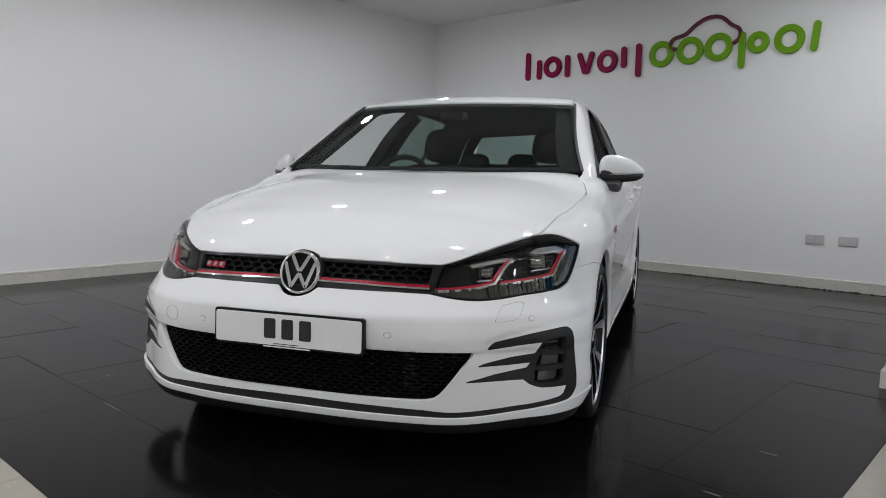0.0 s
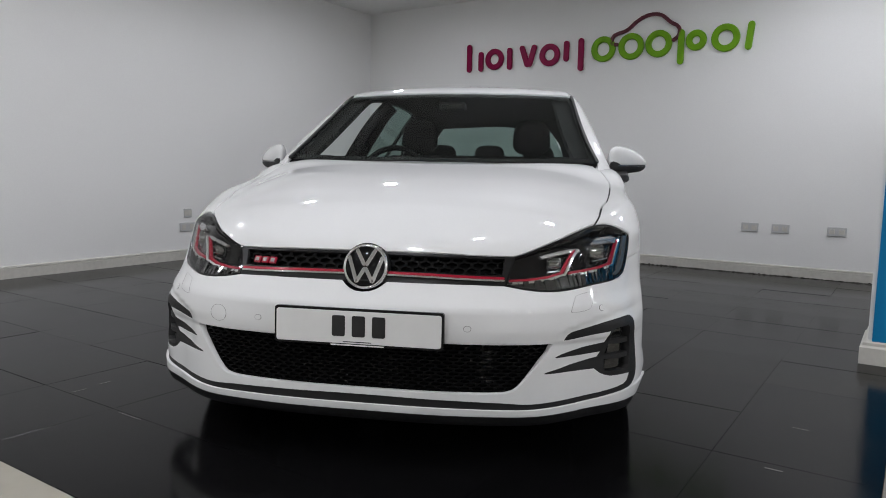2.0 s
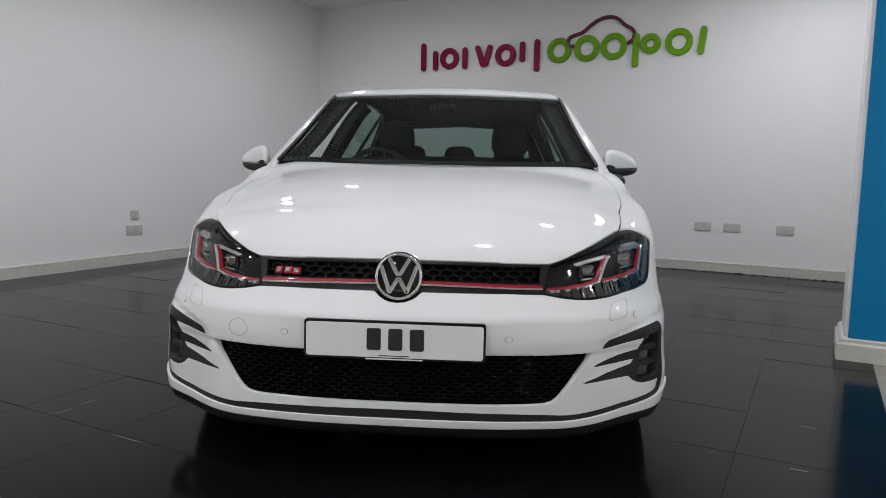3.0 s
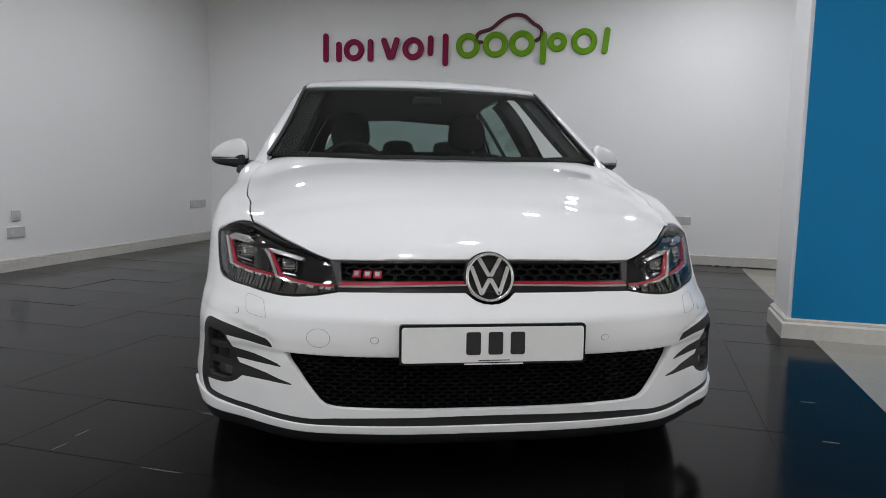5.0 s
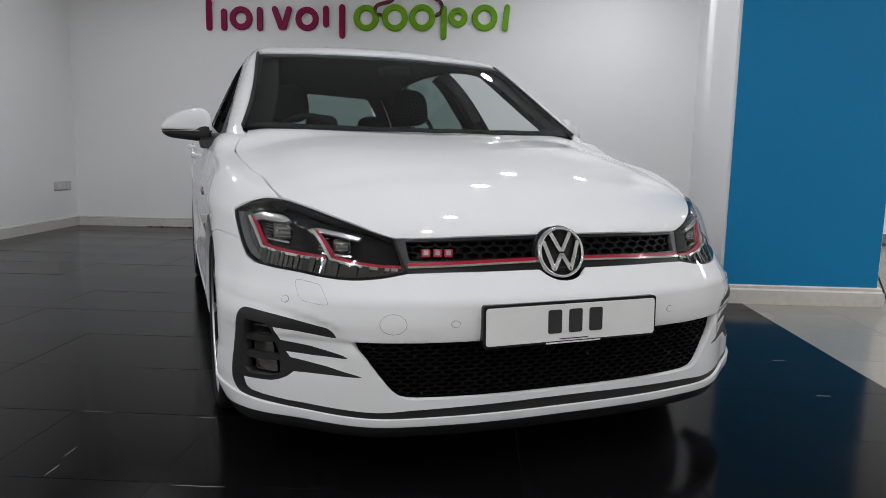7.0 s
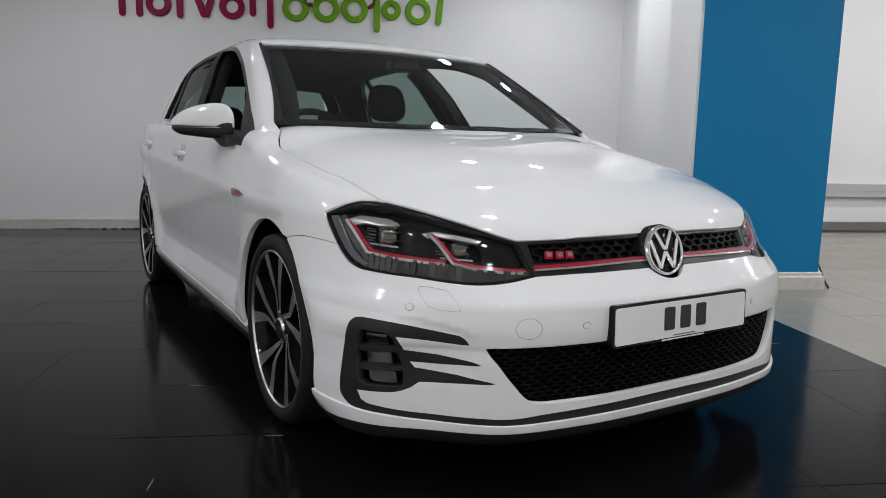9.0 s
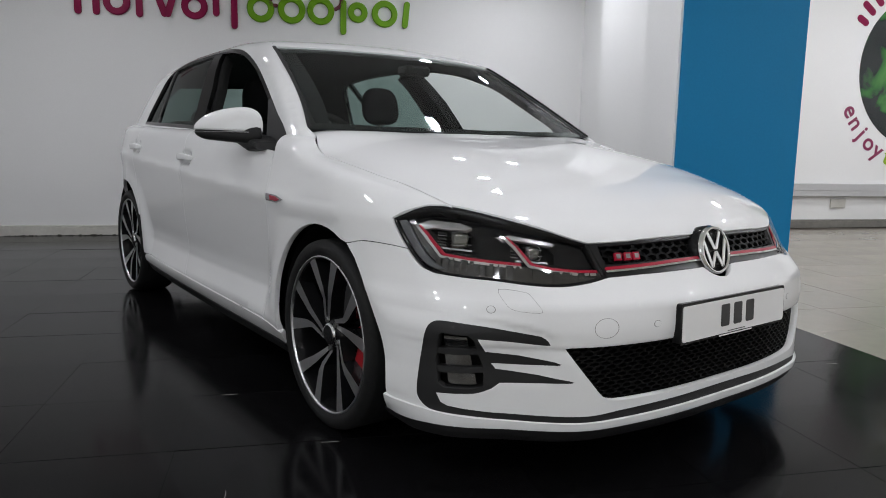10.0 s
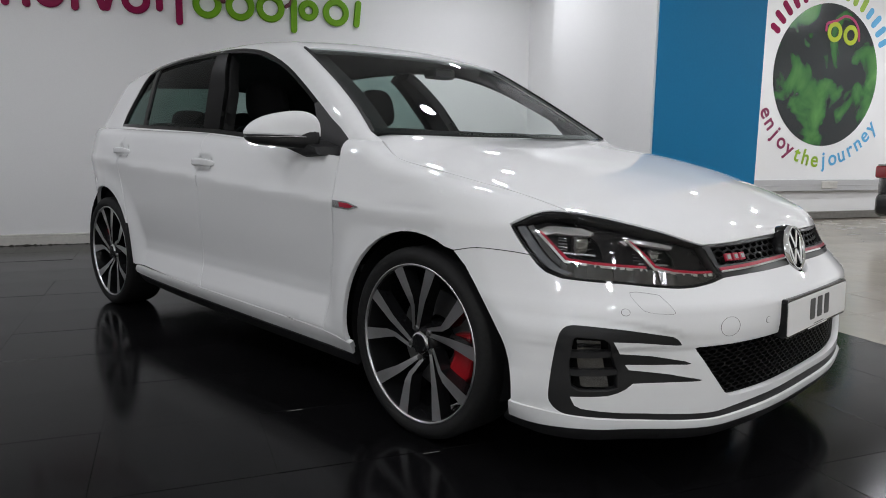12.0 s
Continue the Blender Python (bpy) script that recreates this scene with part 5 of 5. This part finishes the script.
    skin("rear_screen", TINTED, tg, whole([(0, 1.33), (0.45, 1.305), (0.58, 1.05), (0, 1.045)]), rear_rays, cabin_field, "green tinted rear screen", step=0.08, depth=0, offset=-0.01)
    skin("lower_tail", PAINT, tg, whole([(0, 1.02), (0.7, 1.0), (0.78, 0.6), (0.72, 0.3), (0, 0.3)]), rear_rays, low_field, "white tail panel", step=0.08, depth=0.02)
    # shark fin aerial
    fin = prism([(3.55, 1.40), (3.66, 1.47), (3.70, 1.472), (3.72, 1.385)], "x", -0.012, 0.012, 0.005)
    part("aerial", fin, PAINT, car, "white shark fin aerial")


def interior():
    tub = bmesh.new()
    box((-0.80, 1.15, 0.24), (0.80, 4.05, 0.30), 0, tub)
    for s in (-1, 1):
        box((min(s * 0.74, s * 0.80), 1.35, 0.3), (max(s * 0.74, s * 0.80), 3.9, 0.90), 0.01, tub)
    box((-0.76, 3.45, 0.3), (0.76, 3.52, 0.98), 0.02, tub)
    part("floor_tub", tub, CABIN_DARK, car, "dark interior trim")
    dash = prism([(1.20, 0.55), (1.20, 0.955), (1.32, 0.972), (1.62, 0.960), (1.74, 0.90), (1.72, 0.72), (1.62, 0.55)], "x", -0.72, 0.72, 0.03)
    d = part("dashboard", dash, CABIN_DARK, car, "charcoal soft dashboard")
    hood = prism([(1.62, 0.95), (1.70, 1.0), (1.80, 0.985), (1.80, 0.93)], "x", -0.52, -0.22, 0.02)
    part("binnacle", hood, CABIN_DARK, d)
    wheel = bmesh.new()
    n, m = 40, 10
    rows = []
    for i in range(n):
        a = 2 * math.pi * i / n
        rows.append([wheel.verts.new(((0.175 + 0.016 * math.cos(b)) * math.cos(a), 0.016 * math.sin(b), (0.175 + 0.016 * math.cos(b)) * math.sin(a))) for b in [2 * math.pi * k / m for k in range(m)]])
    for i in range(n):
        for k in range(m):
            wheel.faces.new((rows[i][k], rows[(i + 1) % n][k], rows[(i + 1) % n][(k + 1) % m], rows[i][(k + 1) % m]))
    box((-0.17, -0.01, -0.02), (0.17, 0.012, 0.025), 0.008, wheel)
    box((-0.07, -0.02, -0.06), (0.07, 0.015, 0.05), 0.015, wheel)
    ob = part("steering_wheel", wheel, CABIN_DARK, car, "black steering wheel", smooth=True)
    ob.matrix_basis = pose(-0.37, 1.86, 0.905, -24, 0, 0)

    def cushion(w, d, h):
        """Rounded pad about its own middle, narrower towards the top."""
        bm = bmesh.new()
        bmesh.ops.create_uvsphere(bm, u_segments=32, v_segments=20, radius=1)
        for v in bm.verts:
            c = v.co
            k = (abs(c.x) ** 3 + abs(c.y) ** 2.4 + abs(c.z) ** 3) ** (-1 / 3)
            v.co = Vector((c.x * k * w * (1 - 0.14 * (c.z * k + 1) / 2), c.y * k * d, c.z * k * h))
        return bm

    def soft(lo, hi, bevel):
        return box(lo, hi, bevel, segments=4)
    for x in (-0.37, 0.37):
        s = thing("front_seat", "", "")
        s.parent = car
        tagged(s, "dark cloth sports seat")
        s.matrix_basis = pose(x, 2.18, 0.36)
        part("cushion", soft((-0.25, -0.25, 0), (0.25, 0.27, 0.16), 0.06), SEAT, s, smooth=True)
        back = soft((-0.24, -0.06, 0), (0.24, 0.08, 0.58), 0.06)
        for v in back.verts:
            v.co.x *= 1 - 0.25 * max(0, v.co.z - 0.3)
            if abs(v.co.x) > 0.16:
                v.co.y -= 0.05
        ob = part("backrest", back, SEAT, s, smooth=True)
        ob.matrix_basis = pose(0, 0.27, 0.10, -16, 0, 0)
        ob = part("headrest", cushion(0.128, 0.055, 0.112), SEAT, s, smooth=True)
        ob.matrix_basis = pose(0, 0.43, 0.80, -10, 0, 0)
    r = thing("rear_bench", "", "")
    r.parent = car
    tagged(r, "dark cloth rear bench")
    r.matrix_basis = pose(0, 3.05, 0.38)
    part("cushion", soft((-0.66, -0.27, 0), (0.66, 0.27, 0.15), 0.06), SEAT, r, smooth=True)
    ob = part("backrest", soft((-0.66, -0.07, 0), (0.66, 0.07, 0.60), 0.06), SEAT, r, smooth=True)
    ob.matrix_basis = pose(0, 0.27, 0.09, -14, 0, 0)
    for x in (-0.38, 0, 0.38):
        ob = part("headrest", cushion(0.125, 0.045, 0.068), SEAT, r, smooth=True)
        ob.matrix_basis = pose(x, 0.43, 0.69, -8, 0, 0)


def door_mirrors():
    for s in (-1, 1):
        m = thing("door_mirror", "", "")
        m.parent = car
        tagged(m, "white door mirror with black foot")
        def blob(cz, ax, ay, az, power=2.3, cut=None):
            bm = bmesh.new()
            bmesh.ops.create_uvsphere(bm, u_segments=40, v_segments=24, radius=1)
            for v in bm.verts:
                c = v.co.copy()
                q = power + 0.15 - 0.55 * c.x
                k = (abs(c.x) ** q + abs(c.y) ** q + abs(c.z) ** q) ** (-1 / q)
                x, y, z = c * k
                if cut is not None and z < cut:
                    z = cut + (z - cut) * 0.05
                z *= 1.16 - 0.58 * (x + 1) / 2
                v.co = Vector((s * (0.928 - 0.026 * s + ax * x), 1.575 + 0.088 * x - 0.02 * x * x + ay * y, cz + 0.008 + 0.005 * s + az * z))
            return bm
        part("cap", blob(0.980, 0.100, 0.066, 0.086, 2.3, -0.10), PAINT, m, "white cap", smooth=True)
        part("shell", blob(0.966, 0.096, 0.064, 0.050, 2.5, -0.8), MATT, m, "black lower shell", smooth=True)
        foot = prism([(1.34, 0.905), (1.44, 0.898), (1.55, 0.925), (1.56, 0.965), (1.46, 0.958), (1.36, 0.935)], "x", 0.80, 0.905, 0.015)
        for v in foot.verts:
            v.co.y += 0.55 * (v.co.x - 0.80)
            v.co.x *= s
        bmesh.ops.recalc_face_normals(foot, faces=foot.faces[:])
        part("foot", foot, MATT, m, "black foot")
        ind = blob(0.967, 0.1005, 0.067, 0.0085, 2.3)
        part("indicator", ind, SILVER, m, "clear indicator strip", smooth=True)


def wheel_thing():
    """Alloy wheel with tyre; its outer face looks along -x."""
    w = thing("wheel", "", "")
    tagged(w, "dark alloy wheel with bright double spokes")
    R, r = 0.313, 0.261
    tyre = lathe([(r - 0.012, -0.092), (r + 0.004, -0.103), (r + 0.014, -0.107), (r + 0.030, -0.109), (R - 0.016, -0.104), (R - 0.004, -0.096), (R, -0.08), (R, 0.08), (R - 0.01, 0.1), (r, 0.108), (r - 0.012, 0.095)], (0, 0, 0), "x", 72)
    part("tyre", tyre, RUBBER, w, "black low profile tyre", smooth=True)
    rim = lathe([(r - 0.008, -0.094), (r - 0.007, -0.101), (r - 0.002, -0.1025), (r + 0.001, -0.098)], (0, 0, 0), "x", 72)
    part("rim_lip", rim, ALLOY, w, "bright rim lip", smooth=True)
    barrel = lathe([(r - 0.014, -0.094), (r - 0.026, -0.06), (r - 0.032, 0.02), (r - 0.02, 0.09)], (0, 0, 0), "x", 64)
    part("barrel", barrel, GLOSS, w, "gloss black barrel", smooth=True)
    part("disc", lathe([(0.08, 0.0), (0.165, 0.0), (0.165, 0.02), (0.08, 0.02)], (0, 0, 0), "x", 48), DISC, w, "steel brake disc")
    hubm = lathe([(0.0005, -0.078), (0.040, -0.076), (0.052, -0.068), (0.060, -0.03), (0.07, 0.02)], (0, 0, 0), "x", 40)
    part("hub", hubm, GLOSS, w, "gloss black hub", smooth=True)
    cap = part("hub_cap", lathe([(0.0005, -0.088), (0.033, -0.087), (0.038, -0.083), (0.0385, -0.078)], (0, 0, 0), "x", 32), CHROME, w, "chrome hub cap", smooth=True)
    part("cap_disc", lathe([(0.0005, -0.0892), (0.029, -0.0886), (0.030, -0.0875)], (0, 0, 0), "x", 32), GLOSS, cap)
    def spoke(pts, widths, turn):
        # outline in the wheel's plane: (towards the nose, up) in parts of the radius
        ct, st = math.cos(radians(turn)), math.sin(radians(turn))
        q = [Vector((-(f * ct + u * st), u * ct - f * st)) * 0.256 for f, u in pts]
        left, right = [], []
        for i, p in enumerate(q):
            d = (q[min(i + 1, len(q) - 1)] - q[max(i - 1, 0)]).normalized()
            n = Vector((-d.y, d.x)) * widths[i] / 2
            left.append(p + n)
            right.append(p - n)
        return left + right[::-1]
    for k in range(5):
        straight = spoke([(-0.085, 0.15), (0.055, 0.56), (0.235, 0.96)], [0.012, 0.026, 0.043], 72 * k)
        bent = spoke([(-0.145, 0.15), (-0.125, 0.45), (-0.165, 0.57), (-0.36, 0.92)], [0.011, 0.017, 0.028, 0.043], 72 * k)
        for o in (straight, bent):
            face = bmesh.new()
            def xo(p):
                return -0.076 - 0.020 * min(1, (p.length - 0.06) / 0.15)
            top = [face.verts.new((xo(p), p.x, p.y)) for p in o]
            face.faces.new(top)
            bmesh.ops.recalc_face_normals(face, faces=face.faces[:])
            if face.faces[:][0].normal.x > 0:
                bmesh.ops.reverse_faces(face, faces=face.faces[:])
            bmesh.ops.triangulate(face, faces=face.faces[:])
            sp = part("spoke_face", face, ALLOY, w, "machined bright spoke face")
            side = bmesh.new()
            t0 = [side.verts.new((xo(p) + 0.0006, p.x, p.y)) for p in o]
            t1 = [side.verts.new((xo(p) + 0.05, p.x * 0.985, p.y * 0.985)) for p in o]
            for i in range(len(o)):
                j = (i + 1) % len(o)
                side.faces.new((t0[i], t0[j], t1[j], t1[i]))
            side.faces.new(t1)
            bmesh.ops.recalc_face_normals(side, faces=side.faces[:])
            part("spoke", side, GLOSS, w, "gloss black spoke")
    for k in range(5):
        a = radians(60 + 72 * k)
        part("wheel_bolt", lathe([(0.0003, -0.081), (0.008, -0.081), (0.010, -0.076), (0.010, -0.07)], (0, 0.05 * math.cos(a), 0.05 * math.sin(a)), "x", 12), DISC, w)
    return w


def wheels():
    first = wheel_thing()
    places = [(pose(-0.786, HUB_F, HUB_Z), 0), (pose(-0.778, HUB_R, HUB_Z), 0), (pose(0.786, HUB_F, HUB_Z, 0, 0, 180), 1), (pose(0.778, HUB_R, HUB_Z, 0, 0, 180), 1)]
    first.matrix_basis = places[0][0]
    first.parent = car
    for m, _ in places[1:]:
        copy_thing(first, m).parent = car
    for s in (-1, 1):
        for cy, a0 in ((HUB_F, -14), (HUB_R, 155)):
            pts = [(r * math.cos(radians(a)), r * math.sin(radians(a))) for r, a in [(0.19, a0 - 32), (0.198, a0 - 11), (0.198, a0 + 11), (0.19, a0 + 32), (0.122, a0 + 36), (0.112, a0), (0.122, a0 - 36)]]
            pts = [(cy - y, HUB_Z + z) for y, z in pts]
            bm = prism(pts, "x", min(s * 0.765, s * 0.828), max(s * 0.765, s * 0.828), 0.012)
            part("brake_caliper", bm, CALIPER, car, "red brake caliper")


bumper()
emblem()
number_plate()
bonnet()
headlamps()
flanks()
cabin()
interior()
door_mirrors()
wheels()


# ---- the dark car parked in the next bay ----
def dark_car():
    paint = mat("black_car_paint", (0.006, 0.006, 0.007), 0.5, vary=0.1, coat=1.0, spec=0.1)
    lamp_red = mat("red_tail_lamp", (0.30, 0.006, 0.015), 0.12, vary=0.1, coat=1.0)
    c = thing("dark_car", "black hatchback with red tail lamps, parked", "car", at=ROOM @ pose(5.45, 3.20, 0, 0, 0, -90))
    # local axes: x across, y forward from the tail, z up
    sections = [(0.00, 0.74, 0.30, 0.62), (0.06, 0.83, 0.24, 0.90), (0.30, 0.87, 0.20, 0.97), (1.0, 0.89, 0.20, 0.97), (3.0, 0.89, 0.20, 0.92), (3.7, 0.86, 0.22, 0.86), (4.1, 0.76, 0.25, 0.70), (4.2, 0.60, 0.30, 0.55)]
    bm = bmesh.new()
    rings = []
    for y, w, z0, z1 in sections:
        ring = []
        for k in range(28):
            a = 2 * math.pi * k / 28
            cx, cz = math.cos(a), math.sin(a)
            ring.append(bm.verts.new((w * np.sign(cx) * abs(cx) ** 0.38, y, (z0 + z1) / 2 + (z1 - z0) / 2 * np.sign(cz) * abs(cz) ** 0.5)))
        rings.append(ring)
    for a, b in zip(rings, rings[1:]):
        for k in range(28):
            bm.faces.new((a[k], a[(k + 1) % 28], b[(k + 1) % 28], b[k]))
    bm.faces.new(rings[0])
    bm.faces.new(rings[-1][::-1])
    bmesh.ops.recalc_face_normals(bm, faces=bm.faces[:])
    part("body", bm, paint, c, "black bodywork", smooth=True)
    top = bmesh.new()
    rings = []
    for y, w, z in ((0.14, 0.66, 0.94), (0.42, 0.60, 1.28), (0.9, 0.57, 1.42), (2.0, 0.57, 1.43), (2.5, 0.60, 1.32), (3.1, 0.68, 0.92)):
        rings.append([top.verts.new(p) for p in ((-0.76, y, 0.90), (-w, y, z - 0.03), (-w + 0.08, y, z), (w - 0.08, y, z), (w, y, z - 0.03), (0.76, y, 0.90))])
    for a, b in zip(rings, rings[1:]):
        for k in range(5):
            top.faces.new((a[k], a[k + 1], b[k + 1], b[k]))
    top.faces.new(rings[0])
    bmesh.ops.recalc_face_normals(top, faces=top.faces[:])
    bmesh.ops.bevel(top, geom=top.edges[:], offset=0.02, segments=2, affect="EDGES")
    part("roof", top, GLOSS, c, "dark glazed upper body", smooth=True)
    for s in (-1, 1):
        part("tail_lamp", box((min(s * 0.50, s * 0.84), -0.012, 0.66), (max(s * 0.50, s * 0.84), 0.16, 0.80), 0.03, segments=3), lamp_red, c, "red tail lamp", smooth=True)
        part("lamp_bar", box((min(s * 0.52, s * 0.80), -0.016, 0.795), (max(s * 0.52, s * 0.80), 0.1, 0.815), 0.006), SILVER, c)
    part("rear_bumper", box((-0.80, -0.05, 0.24), (0.80, 0.2, 0.50), 0.07, segments=3), paint, c, "black bumper", smooth=True)
    for x in (-0.80, 0.80):
        for y in (0.75, 3.35):
            w = lathe([(0.10, -0.10), (0.20, -0.105), (0.29, -0.10), (0.31, -0.07), (0.31, 0.07), (0.29, 0.1), (0.1, 0.1)], (x, y, 0.31), "x", 40)
            part("wheel", w, RUBBER, c, "black tyre", smooth=True)
            part("wheel_trim", lathe([(0.001, -0.09), (0.19, -0.108), (0.2, -0.1), (0.2, 0.1), (0.19, 0.108), (0.001, 0.09)], (x, y, 0.31), "x", 32), ALLOY, c)


dark_car()


# ---- floors, tile by tile ----
TILE = 0.478


def tile_mesh(name, w, d, material, side=0.0012, end=0.0009):
    """A tile with softly broken edges; side and end are half the open joints beside it."""
    eu, ev, h = min(0.0017, 1.6 * side), min(0.0017, 1.9 * end), 0.008
    def ring(du, dv, z):
        return [bm.verts.new(p) for p in ((du, dv, z), (w - du, dv, z), (w - du, d - dv, z), (du, d - dv, z))]
    bm = bmesh.new()
    lo, mid, top = ring(side, end, -h), ring(side, end, -max(eu, ev)), ring(side + eu, end + ev, 0)
    for a, b in ((lo, mid), (mid, top)):
        for k in range(4):
            bm.faces.new((a[k], a[(k + 1) % 4], b[(k + 1) % 4], b[k]))
    bm.faces.new(top)
    return finish(name, bm, material)


def tiled(base, u0, u1, v0, v1, nu, nv, material, rnd):
    """Dark tiles laid almost shut: joints open up here and there, edges stand a hair proud."""
    w, d = (u1 - u0) / nu, (v1 - v0) / nv
    kinds = [tile_mesh("tile", w, d, material, a, b) for a, b in ((0.0001, 0.0001), (0.0001, 0.0009), (0.0001, 0.0012), (0.0006, 0.0002))]
    for i in range(nu):
        for j in range(nv):
            ob = new("tile", rnd.choice(kinds))
            ob.parent = base
            ob.matrix_basis = pose(u0 + i * w, v0 + j * d, rnd.uniform(-0.0004, 0.0003), rnd.uniform(-0.13, 0.13), rnd.uniform(-0.06, 0.06), 0)


def floors():
    rnd = random.Random(4)
    slab = solid("floor", box((LEFT - 0.2, NEAR_V - 0.2, -0.2), (RIGHT_U + 0.2, FAR_V + 0.2, -0.0085)), CREAM_GROUT, "brown grouted showroom floor slab", kind="structure", at=ROOM)
    bed = solid("floor_bay", box((LEFT, EDGE_V, -0.0083), (EDGE_U, BACK, -0.0022)), BLACK_GROUT, "polished black tiled display bay", kind="structure", at=ROOM)
    tiled(bed, EDGE_U - 13 * TILE + 0.18, EDGE_U, EDGE_V, BACK, 12, 13, BLACK_TILE, rnd)
    bm = bmesh.new()
    # narrow cut tiles along the west wall
    u_cut = EDGE_U - 13 * TILE + 0.18
    for j in range(13):
        d = (BACK - EDGE_V) / 13
        box((LEFT + 0.002, EDGE_V + j * d + 0.002, -0.008), (u_cut - 0.002, EDGE_V + (j + 1) * d - 0.002, 0), 0.002, bm)
    cut = part("cut_tiles", bm, BLACK_TILE, bed)
    tagged(cut, kind="stuff")
    # lamp glints on chipped tile edges, put in as pale slivers
    for u, v, along, length in ((1.11, 1.242, 0, 0.058), (1.09, 0.778, 0, 0.055), (-1.457, 0.022, 90, 0.07), (-1.439, -0.10, 88, 0.066), (-1.16, 0.325, 0, 0.056), (-1.0, -0.155, 1, 0.15), (-1.50, 0.82, 1, 0.06), (-2.39, 0.39, 92, 0.04)):
        chip_glint = bmesh.new()
        half = length / 2
        pts = [(-half, 0), (-0.4 * half, 0.0012), (0.2 * half, 0.0006), (half, 0.0004), (0.5 * half, -0.0012), (-0.3 * half, -0.0008)]
        glint_top = [chip_glint.verts.new((x, y, 0.0011)) for x, y in pts]
        chip_glint.faces.new(glint_top[::-1])
        foot = [chip_glint.verts.new((x * 1.02, y * 1.5, -0.001)) for x, y in pts]
        for k in range(6):
            chip_glint.faces.new((glint_top[k], glint_top[(k + 1) % 6], foot[(k + 1) % 6], foot[k]))
        bmesh.ops.recalc_face_normals(chip_glint, faces=chip_glint.faces)
        part("chip_glint", chip_glint, CHIP_GLINT, bed, "pale sliver for the glint on a chipped tile edge").matrix_basis = pose(u, v, 0.0003, 0, 0, along)
    # cream tiles: single ones near the walk, the rest joined
    me = tile_mesh("cream_tile", TILE, TILE, CREAM_TILE)
    rest = bmesh.new()
    for i in range(-14, 21):
        for j in range(-12, 15):
            u, v = EDGE_U + i * TILE, EDGE_V + j * TILE
            if u + TILE > RIGHT_U or v + TILE > FAR_V + 0.2 or v < NEAR_V or u < LEFT - 0.4:
                continue
            if i < 0 and j >= 0:
                continue
            near = (0 <= i < 10 and 0 <= j < 15) or (j in (-1, -2, -3) and -12 <= i < 6)
            if near:
                ob = new("tile", me)
                ob.parent = slab
                ob.matrix_basis = pose(u, v, 0.0, rnd.uniform(-0.08, 0.08), rnd.uniform(-0.08, 0.08), 0)
            else:
                a = [rest.verts.new(p) for p in ((u + .003, v + .003, 0), (u + TILE - .003, v + .003, 0), (u + TILE - .003, v + TILE - .003, 0), (u + .003, v + TILE - .003, 0))]
                b = [rest.verts.new((p.co.x, p.co.y, -0.008)) for p in a]
                rest.faces.new(a)
                for k in range(4):
                    rest.faces.new((b[k], b[(k + 1) % 4], a[(k + 1) % 4], a[k]))
    ob = part("far_tiles", rest, CREAM_TILE, slab)
    tagged(ob, kind="stuff")


floors()
